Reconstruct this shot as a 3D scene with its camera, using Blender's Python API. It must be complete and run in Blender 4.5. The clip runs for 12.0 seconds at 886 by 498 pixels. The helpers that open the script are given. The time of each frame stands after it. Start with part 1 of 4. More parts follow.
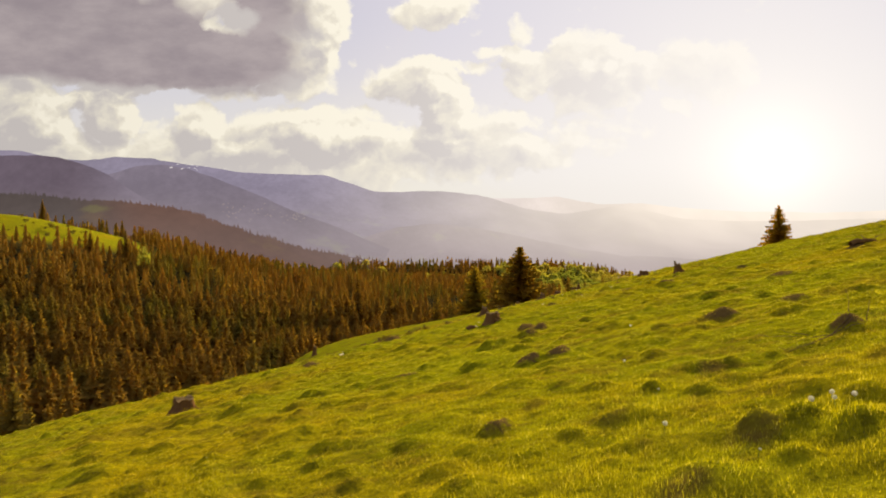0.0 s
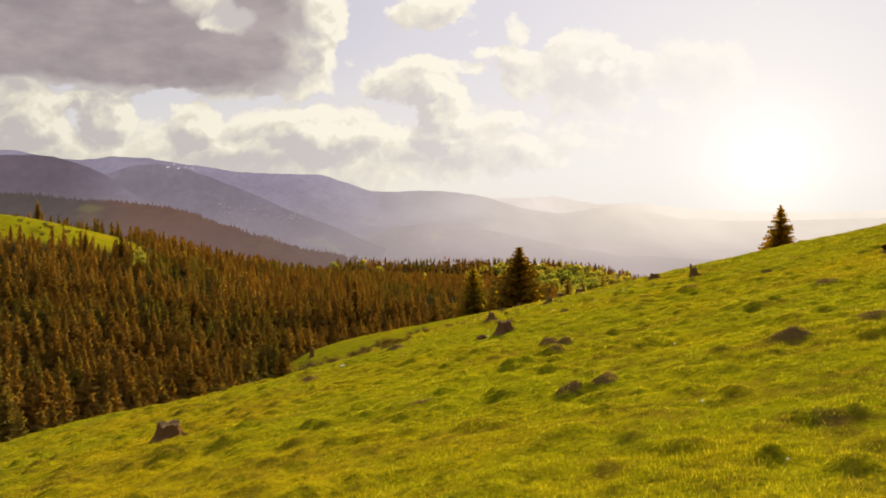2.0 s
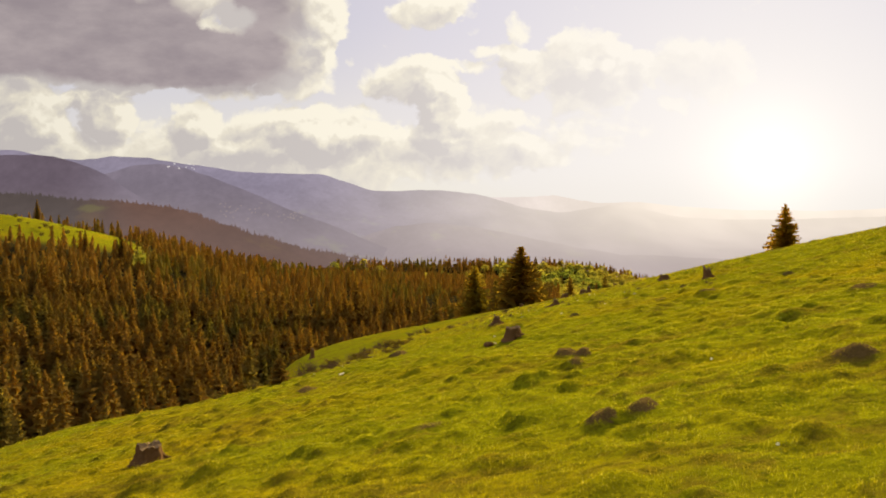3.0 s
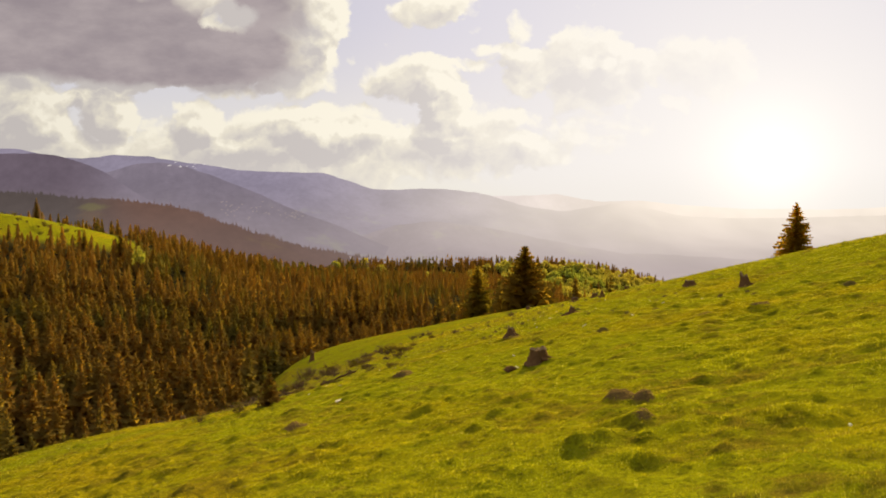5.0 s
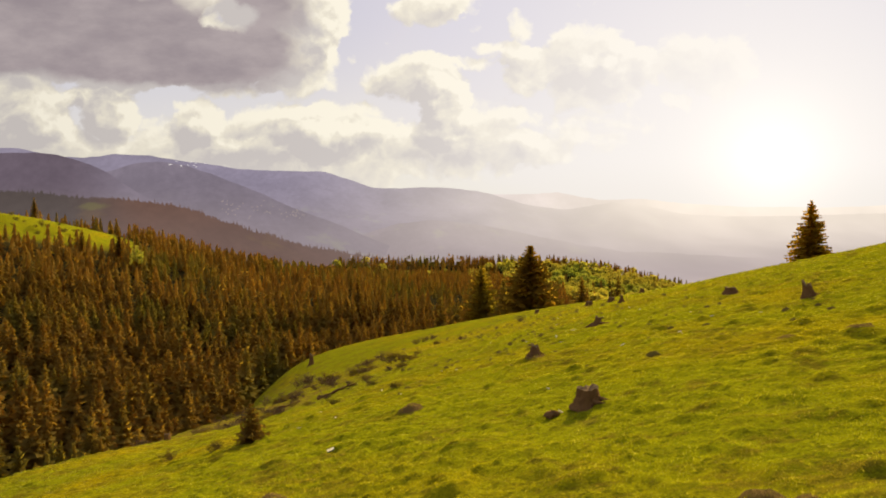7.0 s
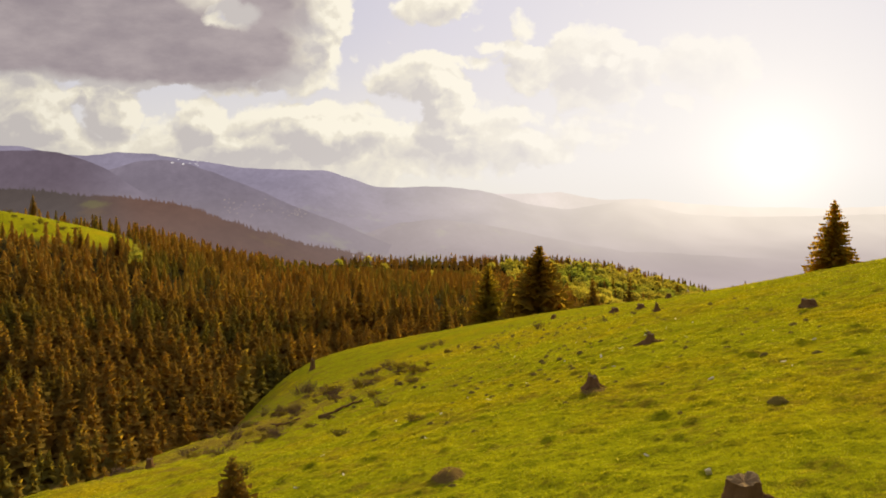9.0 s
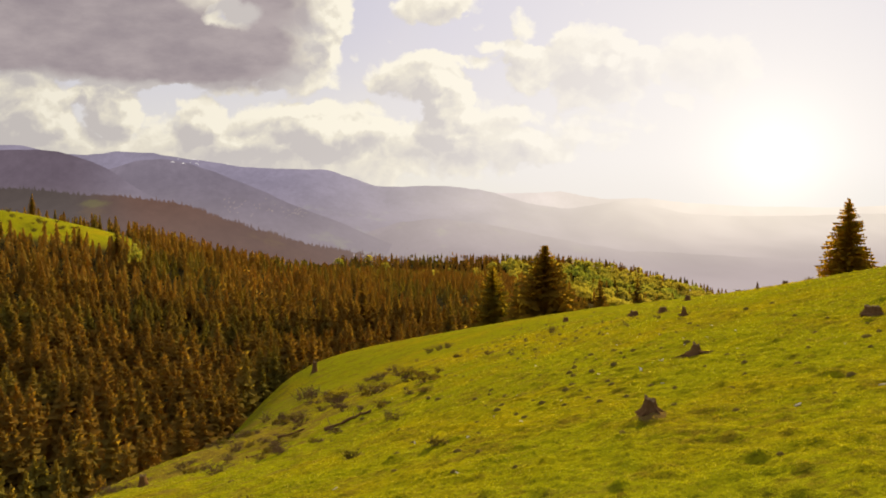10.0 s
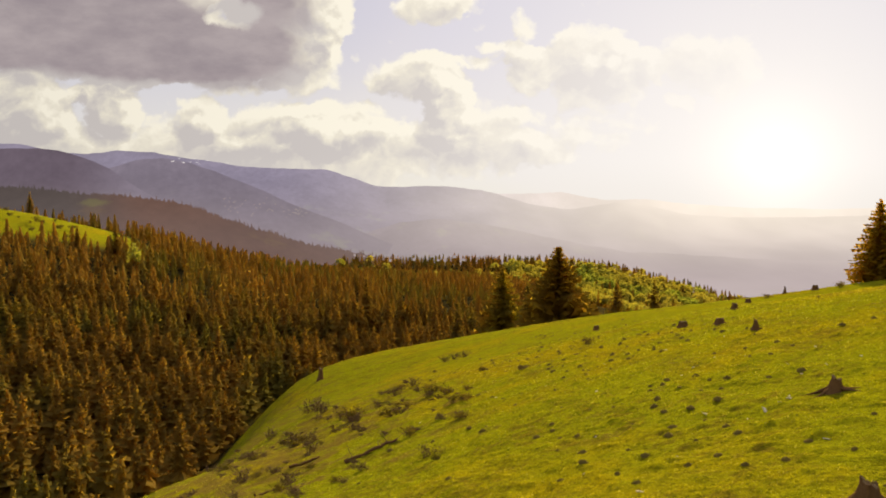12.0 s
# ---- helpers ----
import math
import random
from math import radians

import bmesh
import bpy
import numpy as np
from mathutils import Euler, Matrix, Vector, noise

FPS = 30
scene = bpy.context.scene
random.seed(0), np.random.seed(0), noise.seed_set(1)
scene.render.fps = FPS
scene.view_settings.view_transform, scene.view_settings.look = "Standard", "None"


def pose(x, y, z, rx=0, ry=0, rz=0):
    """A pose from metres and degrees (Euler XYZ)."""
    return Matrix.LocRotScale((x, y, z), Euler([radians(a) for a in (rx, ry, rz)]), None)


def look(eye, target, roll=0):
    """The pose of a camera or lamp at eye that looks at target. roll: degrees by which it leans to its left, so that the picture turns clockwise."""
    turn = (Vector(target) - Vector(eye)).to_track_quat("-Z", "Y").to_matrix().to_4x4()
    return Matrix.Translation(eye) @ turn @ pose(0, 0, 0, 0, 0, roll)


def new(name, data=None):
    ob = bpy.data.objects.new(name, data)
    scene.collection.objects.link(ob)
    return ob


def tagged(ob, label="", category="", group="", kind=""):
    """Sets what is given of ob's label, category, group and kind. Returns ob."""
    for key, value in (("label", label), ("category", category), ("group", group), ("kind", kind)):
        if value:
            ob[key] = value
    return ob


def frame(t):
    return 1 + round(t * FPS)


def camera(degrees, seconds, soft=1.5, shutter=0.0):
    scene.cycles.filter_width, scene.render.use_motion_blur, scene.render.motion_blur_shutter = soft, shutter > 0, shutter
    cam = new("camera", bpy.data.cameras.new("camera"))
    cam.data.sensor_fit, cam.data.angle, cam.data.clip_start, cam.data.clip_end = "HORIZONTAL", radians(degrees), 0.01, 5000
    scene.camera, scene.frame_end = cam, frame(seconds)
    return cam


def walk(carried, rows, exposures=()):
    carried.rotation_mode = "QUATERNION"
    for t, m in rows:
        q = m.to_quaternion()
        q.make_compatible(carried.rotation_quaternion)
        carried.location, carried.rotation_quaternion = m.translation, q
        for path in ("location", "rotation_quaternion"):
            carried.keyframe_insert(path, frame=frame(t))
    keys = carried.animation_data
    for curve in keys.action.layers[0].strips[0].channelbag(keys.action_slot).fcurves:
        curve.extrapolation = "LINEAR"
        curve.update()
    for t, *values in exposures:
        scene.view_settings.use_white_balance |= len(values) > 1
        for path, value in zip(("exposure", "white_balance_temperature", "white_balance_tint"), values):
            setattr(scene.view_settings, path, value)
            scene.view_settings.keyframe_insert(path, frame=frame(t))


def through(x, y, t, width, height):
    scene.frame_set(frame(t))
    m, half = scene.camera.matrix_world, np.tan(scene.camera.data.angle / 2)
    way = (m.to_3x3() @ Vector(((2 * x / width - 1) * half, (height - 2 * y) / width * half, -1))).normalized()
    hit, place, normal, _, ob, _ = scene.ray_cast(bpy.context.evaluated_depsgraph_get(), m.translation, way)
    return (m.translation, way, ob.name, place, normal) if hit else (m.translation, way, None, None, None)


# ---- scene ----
cam = camera(66.0, 12.0, soft=1.8)

PATH = [
    (0, (0.761, 0.093, 0.744), (0.753, 2.091, 0.654), 0.1),
    (0.5, (0.623, 0.468, 0.771), (0.619, 2.466, 0.681), 0.0),
    (1, (0.484, 0.911, 0.797), (0.483, 2.909, 0.707), 0.1),
    (1.5, (0.373, 1.429, 0.818), (0.374, 3.427, 0.728), 0.0),
    (2, (0.282, 2.07, 0.832), (0.283, 4.068, 0.741), 0.1),
    (2.5, (0.201, 2.797, 0.842), (0.201, 4.795, 0.751), 0.0),
    (3, (0.129, 3.621, 0.859), (0.128, 5.619, 0.766), 0.0),
    (3.2, (0.104, 3.982, 0.863), (0.101, 5.979, 0.771), 0.1),
    (4.8, (-0.208, 6.976, 0.985), (-0.213, 8.974, 0.888), -0.1),
    (5, (-0.255, 7.396, 0.988), (-0.26, 9.394, 0.891), -0.0),
    (5.5, (-0.371, 8.541, 0.987), (-0.376, 10.538, 0.889), -0.0),
    (6, (-0.481, 9.769, 0.999), (-0.487, 11.767, 0.9), -0.1),
    (6.5, (-0.608, 11.05, 1.019), (-0.615, 13.048, 0.92), -0.1),
    (7, (-0.785, 12.408, 1.033), (-0.793, 14.406, 0.932), -0.1),
    (7.2, (-0.877, 12.983, 1.028), (-0.884, 14.981, 0.928), -0.2),
    (8.8, (-1.826, 17.951, 0.928), (-1.838, 19.948, 0.826), 0.1),
    (9, (-1.987, 18.608, 0.92), (-2.0, 20.605, 0.817), 0.1),
    (9.5, (-2.468, 20.308, 0.879), (-2.48, 22.305, 0.775), 0.1),
    (10, (-3.01, 22.035, 0.83), (-3.024, 24.032, 0.725), 0.1),
    (10.5, (-3.59, 23.759, 0.762), (-3.604, 25.756, 0.656), 0.1),
    (11, (-4.221, 25.454, 0.716), (-4.237, 27.451, 0.611), 0.2),
    (11.5, (-4.891, 27.124, 0.685), (-4.906, 29.121, 0.581), 0.2),
    (12, (-5.56, 28.8, 0.675), (-5.574, 30.798, 0.571), 0.3),
]
walk(cam, [(t, look(eye, target, roll)) for t, eye, target, roll in PATH],
     exposures=[(0.0, 0.58, 7000, 11), (12.0, 0.58, 7000, 11)])

# ---- sky, sun ----
SUN_BEARING, SUN_RISE = 25.5, 21.0  # degrees right of straight ahead (+y), above the horizon


class Nodes:
    """Small helper for node trees."""

    def __init__(self, tree):
        self.tree = tree

    def add(self, kind, **settings):
        node = self.tree.nodes.new(kind)
        for key, value in settings.items():
            if key == "operation":
                node.operation = value
            elif key == "data_type":
                node.data_type = value
            elif key == "blend_type":
                node.blend_type = value
        return node

    def link(self, a, b):
        self.tree.links.new(a, b)

    def put(self, socket, value):
        if hasattr(value, "is_linked"):
            self.link(value, socket)
        else:
            socket.default_value = value

    def math(self, op, a, b=0.0, c=0.0, clamp=False):
        node = self.add("ShaderNodeMath", operation=op)
        node.use_clamp = clamp
        for socket, value in zip(node.inputs, (a, b, c)):
            self.put(socket, value)
        return node.outputs[0]

    def vec(self, op, a, b=(0, 0, 0)):
        node = self.add("ShaderNodeVectorMath", operation=op)
        self.put(node.inputs[0], a)
        if op == "SCALE":
            self.put(node.inputs["Scale"], b)
        else:
            self.put(node.inputs[1], b)
        return node.outputs["Value"] if op in ("LENGTH", "DISTANCE", "DOT_PRODUCT") else node.outputs[0]

    def noise(self, vector, scale, detail=4.0, rough=0.55, distort=0.0):
        node = self.add("ShaderNodeTexNoise")
        self.put(node.inputs["Vector"], vector)
        self.put(node.inputs["Scale"], scale)
        self.put(node.inputs["Detail"], detail)
        self.put(node.inputs["Roughness"], rough)
        self.put(node.inputs["Distortion"], distort)
        return node.outputs[0]

    def step(self, value, lo, hi, to_lo=0.0, to_hi=1.0):
        node = self.add("ShaderNodeMapRange")
        node.interpolation_type = "SMOOTHSTEP"
        for socket, v in zip(node.inputs, (value, lo, hi, to_lo, to_hi)):
            self.put(socket, v)
        return node.outputs[0]

    def mix(self, fac, a, b):
        node = self.add("ShaderNodeMix", data_type="RGBA")
        self.put(node.inputs[0], fac)
        for socket, v in ((node.inputs[6], a), (node.inputs[7], b)):
            self.put(socket, v if hasattr(v, "is_linked") else (*v, 1))
        return node.outputs[2]

    def ramp(self, fac, stops):
        node = self.add("ShaderNodeValToRGB")
        self.put(node.inputs[0], fac)
        ramp = node.color_ramp
        while len(ramp.elements) < len(stops):
            ramp.elements.new(0.5)
        for el, (pos, col) in zip(ramp.elements, stops):
            el.position, el.color = pos, (*col, 1)
        return node.outputs[0]


# cumulus heaps: bearing (tangent), rise (tangent), half width, half height, weight
DARK_HEAPS = [
    (-0.58, 0.300, 0.42, 0.112, 1.5), (-0.42, 0.290, 0.24, 0.105, 1.0), (-0.315, 0.222, 0.14, 0.054, 1.1), (-0.44, 0.222, 0.22, 0.038, 0.8),
    (-0.80, 0.27, 0.30, 0.082, 1.2), (-0.345, 0.330, 0.060, 0.060, -1.7), (-0.31, 0.278, 0.050, 0.030, -1.7), (-0.43, 0.330, 0.040, 0.030, -1.5),
]
PALE_HEAPS = [
    (-0.22, 0.300, 0.105, 0.090, 1.1), (-0.21, 0.220, 0.062, 0.062, 1.0), (-0.35, 0.30, 0.12, 0.08, 0.9), (-0.17, 0.295, 0.040, 0.06, 0.8),
    (-0.615, 0.155, 0.080, 0.058, 1.5), (-0.485, 0.158, 0.056, 0.046, 1.6), (-0.532, 0.172, 0.020, 0.022, 0.9), (-0.55, 0.095, 0.30, 0.058, 1.0), (-0.44, 0.195, 0.03, 0.012, 0.7),
    (-0.36, 0.142, 0.042, 0.032, 1.0), (-0.26, 0.118, 0.13, 0.048, 1.1), (-0.16, 0.128, 0.085, 0.042, 1.1), (-0.10, 0.085, 0.30, 0.050, 0.9),
    (-0.045, 0.197, 0.088, 0.040, 1.35), (-0.005, 0.155, 0.040, 0.06, 0.9), (-0.02, 0.303, 0.078, 0.026, 1.1), (0.112, 0.278, 0.030, 0.026, 1.0),
    (0.085, 0.243, 0.055, 0.016, 0.65), (0.05, 0.222, 0.045, 0.012, 0.65), (0.205, 0.236, 0.075, 0.040, 1.1), (0.20, 0.190, 0.075, 0.042, 1.1),
    (0.265, 0.205, 0.050, 0.050, 1.1), (0.115, 0.212, 0.042, 0.048, 1.0), (0.37, 0.220, 0.100, 0.058, 1.1),
    (0.335, 0.160, 0.034, 0.016, 0.9), (0.11, 0.115, 0.24, 0.045, 0.75), (0.05, 0.15, 0.10, 0.03, 0.6),
]


def cloud_group():
    """Thickness of the clouds at a place of the sky given as tangents of bearing and rise: all of them, and the dark ones alone."""
    tree = bpy.data.node_groups.new("cloud_thickness", "ShaderNodeTree")
    tree.interface.new_socket("Place", in_out="INPUT", socket_type="NodeSocketVector")
    tree.interface.new_socket("Thickness", in_out="OUTPUT", socket_type="NodeSocketFloat")
    tree.interface.new_socket("Dark", in_out="OUTPUT", socket_type="NodeSocketFloat")
    n = Nodes(tree)
    place = n.add("NodeGroupInput").outputs[0]
    swirl = n.add("ShaderNodeTexNoise")
    n.put(swirl.inputs["Vector"], place)
    n.put(swirl.inputs["Scale"], 11.0)
    n.put(swirl.inputs["Detail"], 5.0)
    n.put(swirl.inputs["Roughness"], 0.6)
    bent = n.vec("ADD", place, n.vec("SCALE", n.vec("SUBTRACT", swirl.outputs["Color"], (0.5, 0.5, 0.5)), 0.07))
    stretched = n.vec("MULTIPLY", bent, (1.0, 1.3, 1.0))
    coarse = n.noise(stretched, 8.0, 4.0, 0.55)
    fine = n.noise(stretched, 48.0, 6.0, 0.65)
    puff = n.add("ShaderNodeTexVoronoi")
    puff.feature = "SMOOTH_F1"
    n.put(puff.inputs["Vector"], stretched)
    n.put(puff.inputs["Scale"], 26.0)
    n.put(puff.inputs["Detail"], 2.0)
    n.put(puff.inputs["Smoothness"], 0.6)
    sums = []
    calm = n.vec("ADD", place, n.vec("SCALE", n.vec("SUBTRACT", bent, place), 0.5))
    for heaps, at in ((DARK_HEAPS, calm), (PALE_HEAPS, bent)):
        total = 0.0
        for bearing, rise, wide, high, weight in heaps:
            off = n.vec("MULTIPLY", n.vec("SUBTRACT", at if weight > 0 else bent, (bearing, rise, 0)), (1 / wide, 1 / high, 0))
            near = n.math("SUBTRACT", 1.0, n.vec("DOT_PRODUCT", off, off), clamp=True)
            total = n.math("MULTIPLY_ADD", n.math("POWER", near, 0.8), weight, total)
        sums.append(total)
    both = n.math("ADD", n.math("MAXIMUM", sums[0], 0.0), sums[1])
    rough = n.math("MULTIPLY_ADD", coarse, 0.9, n.math("MULTIPLY", fine, 0.46))
    rough = n.math("SUBTRACT", rough, n.math("MULTIPLY", puff.outputs["Distance"], 0.55))
    rough = n.math("SUBTRACT", rough, 0.45)
    out = n.add("NodeGroupOutput")
    n.link(n.math("MULTIPLY_ADD", both, 0.9, rough), out.inputs[0])
    n.link(n.math("MULTIPLY_ADD", rough, 0.5, sums[0]), out.inputs[1])
    return tree


def make_sky():
    world = bpy.data.worlds.new("sky")
    scene.world = world
    world.use_nodes = True
    tree = world.node_tree
    tree.nodes.clear()
    n = Nodes(tree)
    air = n.add("ShaderNodeTexSky")
    air.sky_type, air.sun_disc = "NISHITA", False
    air.sun_elevation, air.sun_rotation = radians(SUN_RISE), radians(SUN_BEARING)
    air.air_density, air.dust_density = 1.0, 2.0
    way = n.add("ShaderNodeTexCoord").outputs["Generated"]
    parts = n.add("ShaderNodeSeparateXYZ")
    n.link(way, parts.inputs[0])
    x, y, z = parts.outputs
    ahead = n.math("MAXIMUM", n.math("ABSOLUTE", y), 0.12)
    bearing, rise = n.math("DIVIDE", x, ahead), n.math("DIVIDE", z, ahead)
    place = n.add("ShaderNodeCombineXYZ")
    n.put(place.inputs[0], bearing)
    n.put(place.inputs[1], rise)
    place = place.outputs[0]
    group = cloud_group()

    def thickness(where):
        node = n.add("ShaderNodeGroup")
        node.node_tree = group
        n.link(where, node.inputs[0])
        return node.outputs

    here, dark = thickness(place)
    sunward = thickness(n.vec("ADD", place, (0.014, 0.016, 0)))[0]
    cover = n.step(here, 0.0, 0.40)
    lit = n.math("MULTIPLY_ADD", n.math("SUBTRACT", here, sunward), 1.3, n.step(here, 1.0, 0.15, 0.22, 0.84), clamp=True)
    pale = n.ramp(lit, [(0.0, (0.58, 0.56, 0.57)), (0.35, (0.68, 0.66, 0.63)), (0.7, (0.80, 0.775, 0.69)), (1.0, (0.93, 0.91, 0.81))])
    pale = n.vec("SCALE", pale, n.step(bearing, -0.75, 0.05, 0.87, 1.0))
    grey = n.mix(n.step(n.noise(n.vec("MULTIPLY", place, (1.0, 2.2, 1.0)), 6.0, 6.0, 0.6), 0.30, 0.70), (0.29, 0.255, 0.29), (0.43, 0.385, 0.41))
    cloud = n.mix(n.step(dark, 0.05, 1.15), pale, grey)
    blue = n.vec("MINIMUM", n.vec("SCALE", air.outputs[0], 0.10), (0.9, 0.92, 1.0))
    haze = n.mix(n.step(rise, 0.30, 0.03), (0.60, 0.60, 0.74), (0.78, 0.77, 0.76))
    clear = n.mix(0.82, blue, haze)
    sky = n.mix(cover, clear, cloud)
    # bright air round the sun
    far = n.vec("LENGTH", n.vec("MULTIPLY", n.vec("SUBTRACT", place, (0.477, 0.079, 0)), (1.0, 1.1, 0)))
    far = n.math("ADD", far, n.math("MULTIPLY", n.math("LESS_THAN", y, 0.0), 5.0))
    sky = n.mix(n.math("POWER", n.step(far, 0.78, 0.04, 0.0, 0.94), 1.5), sky, (0.93, 0.92, 0.93))
    low = n.step(rise, 0.09, 0.0, 0.0, 0.45)
    sky = n.mix(low, sky, (0.80, 0.78, 0.75))
    disc = n.math("MULTIPLY", n.math("POWER", n.step(far, 0.42, -0.06), 6.0), 0.4)
    sky = n.vec("ADD", sky, n.vec("SCALE", (1.0, 0.95, 0.8), disc))
    back = n.add("ShaderNodeBackground")
    n.link(sky, back.inputs[0])
    # the half of the sky away from the sun is dimmer
    n.put(back.inputs[1], n.step(y, -0.35, 0.25, 0.50, 0.685))
    n.link(back.outputs[0], n.add("ShaderNodeOutputWorld").inputs[0])


make_sky()
sun_light = bpy.data.lights.new("sun", "SUN")
sun_light.energy, sun_light.angle, sun_light.color = 5.0, radians(0.6), (1.0, 0.82, 0.48)
sun = new("sun", sun_light)
bearing, rise = radians(SUN_BEARING), radians(SUN_RISE)
sun.matrix_world = look((0, 0, 0), (-math.sin(bearing) * math.cos(rise), -math.cos(bearing) * math.cos(rise), -math.sin(rise)))


# ---- materials ----
def material(name, paint):
    """A node material; paint(n, bsdf, where) wires it."""
    mat = bpy.data.materials.new(name)
    mat.use_nodes = True
    tree = mat.node_tree
    n = Nodes(tree)
    bsdf = tree.nodes["Principled BSDF"]
    bsdf.inputs["Roughness"].default_value = 0.85
    bsdf.inputs["Specular IOR Level"].default_value = 0.0
    paint(n, bsdf, n.add("ShaderNodeNewGeometry"), tree.nodes["Material Output"])
    return mat


def bumped(n, bsdf, height, depth, strength=0.6):
    bump = n.add("ShaderNodeBump")
    n.put(bump.inputs["Strength"], strength)
    n.put(bump.inputs["Distance"], depth)
    n.put(bump.inputs["Height"], height)
    n.link(bump.outputs[0], bsdf.inputs["Normal"])


def leafy(n, bsdf, out, colour, through=0.45, glow=(1.3, 1.25, 0.5)):
    """Thin leaves: part of the light passes through."""
    n.put(bsdf.inputs["Base Color"], colour)
    trans = n.add("ShaderNodeBsdfTranslucent")
    n.link(n.vec("MULTIPLY", colour, glow), trans.inputs[0])
    both = n.add("ShaderNodeMixShader")
    n.put(both.inputs[0], through)
    n.link(bsdf.outputs[0], both.inputs[1])
    n.link(trans.outputs[0], both.inputs[2])
    n.link(both.outputs[0], out.inputs[0])


def clumps_and_shade(n, where):
    """Darker, ranker clumps of grass, of two sizes, with tussock shade put into the colour."""
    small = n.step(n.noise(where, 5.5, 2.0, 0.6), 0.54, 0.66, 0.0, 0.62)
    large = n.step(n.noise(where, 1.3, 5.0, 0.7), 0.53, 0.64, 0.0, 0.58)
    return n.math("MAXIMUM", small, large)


def worn(n, where):
    """Browner, thinner patches of turf, some metres and some feet wide."""
    broad = n.noise(where, 0.30, 5.0, 0.7)
    close = n.noise(n.vec("MULTIPLY", where, (1.0, 1.5, 1.0)), 1.9, 4.0, 0.65)
    return n.step(n.math("MULTIPLY_ADD", broad, 0.55, n.math("MULTIPLY", close, 0.45)), 0.49, 0.61, 0.0, 0.80)


def paint_ground(n, bsdf, geo, out):
    where = geo.outputs["Position"]
    wood = n.add("ShaderNodeAttribute")
    wood.attribute_name = "wood"
    dry = n.add("ShaderNodeAttribute")
    dry.attribute_name = "dry"
    wide = n.noise(where, 0.055, 6.0, 0.7)
    mid = n.noise(where, 1.3, 4.0, 0.6)
    fine = n.noise(where, 14.0, 5.0, 0.7)
    both = n.math("MULTIPLY_ADD", fine, 0.45, n.math("MULTIPLY", mid, 0.55))
    turf = n.ramp(both, [(0.28, (0.11, 0.084, 0.005)), (0.5, (0.32, 0.248, 0.008)), (0.72, (0.50, 0.39, 0.012))])
    lush = n.ramp(both, [(0.28, (0.075, 0.085, 0.005)), (0.5, (0.235, 0.242, 0.008)), (0.72, (0.40, 0.385, 0.012))])
    green = n.mix(n.step(wide, 0.32, 0.54), turf, lush)
    green = n.mix(worn(n, where), green, n.mix(both, (0.075, 0.056, 0.008), (0.25, 0.185, 0.018)))
    green = n.mix(clumps_and_shade(n, where), green, (0.080, 0.074, 0.006))
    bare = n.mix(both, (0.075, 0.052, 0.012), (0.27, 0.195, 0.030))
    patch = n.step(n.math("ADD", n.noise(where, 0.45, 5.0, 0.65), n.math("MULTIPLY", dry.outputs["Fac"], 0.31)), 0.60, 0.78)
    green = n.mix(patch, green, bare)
    soil = n.add("ShaderNodeAttribute")
    soil.attribute_name = "soil"
    crumbs = n.mix(n.noise(where, 26.0, 5.0, 0.7), (0.075, 0.046, 0.014), (0.235, 0.155, 0.048))
    edge = n.math("ADD", soil.outputs["Fac"], n.math("MULTIPLY", n.math("SUBTRACT", n.noise(where, 9.0, 4.0, 0.7), 0.5), 0.9))
    green = n.mix(n.step(edge, 0.34, 0.58), green, crumbs)
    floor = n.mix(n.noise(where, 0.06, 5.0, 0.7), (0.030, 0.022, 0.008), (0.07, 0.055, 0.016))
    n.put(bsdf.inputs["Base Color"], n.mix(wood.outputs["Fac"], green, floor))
    n.put(bsdf.inputs["Roughness"], 0.95)
    bumped(n, bsdf, n.math("MULTIPLY_ADD", fine, 0.6, n.noise(where, 4.0, 4.0, 0.6)), 0.12, 0.8)


def paint_grass(n, bsdf, geo, out):
    where = geo.outputs["Position"]
    one = geo.outputs["Random Per Island"]
    turf = n.ramp(one, [(0.0, (0.085, 0.066, 0.005)), (0.5, (0.27, 0.212, 0.008)), (0.90, (0.46, 0.365, 0.014)), (1.0, (0.58, 0.49, 0.14))])
    lush = n.ramp(one, [(0.0, (0.05, 0.062, 0.005)), (0.5, (0.205, 0.210, 0.008)), (0.90, (0.375, 0.355, 0.014)), (1.0, (0.56, 0.49, 0.14))])
    blade = n.mix(n.step(n.noise(where, 0.055, 6.0, 0.7), 0.32, 0.54), turf, lush)
    blade = n.mix(worn(n, where), blade, n.mix(one, (0.085, 0.062, 0.008), (0.30, 0.22, 0.022)))
    blade = n.mix(clumps_and_shade(n, where), blade, (0.095, 0.090, 0.008))
    leafy(n, bsdf, out, blade, 0.52, (1.75, 1.72, 0.55))
    n.put(bsdf.inputs["Roughness"], 0.38)
    n.put(bsdf.inputs["Specular IOR Level"], 0.5)


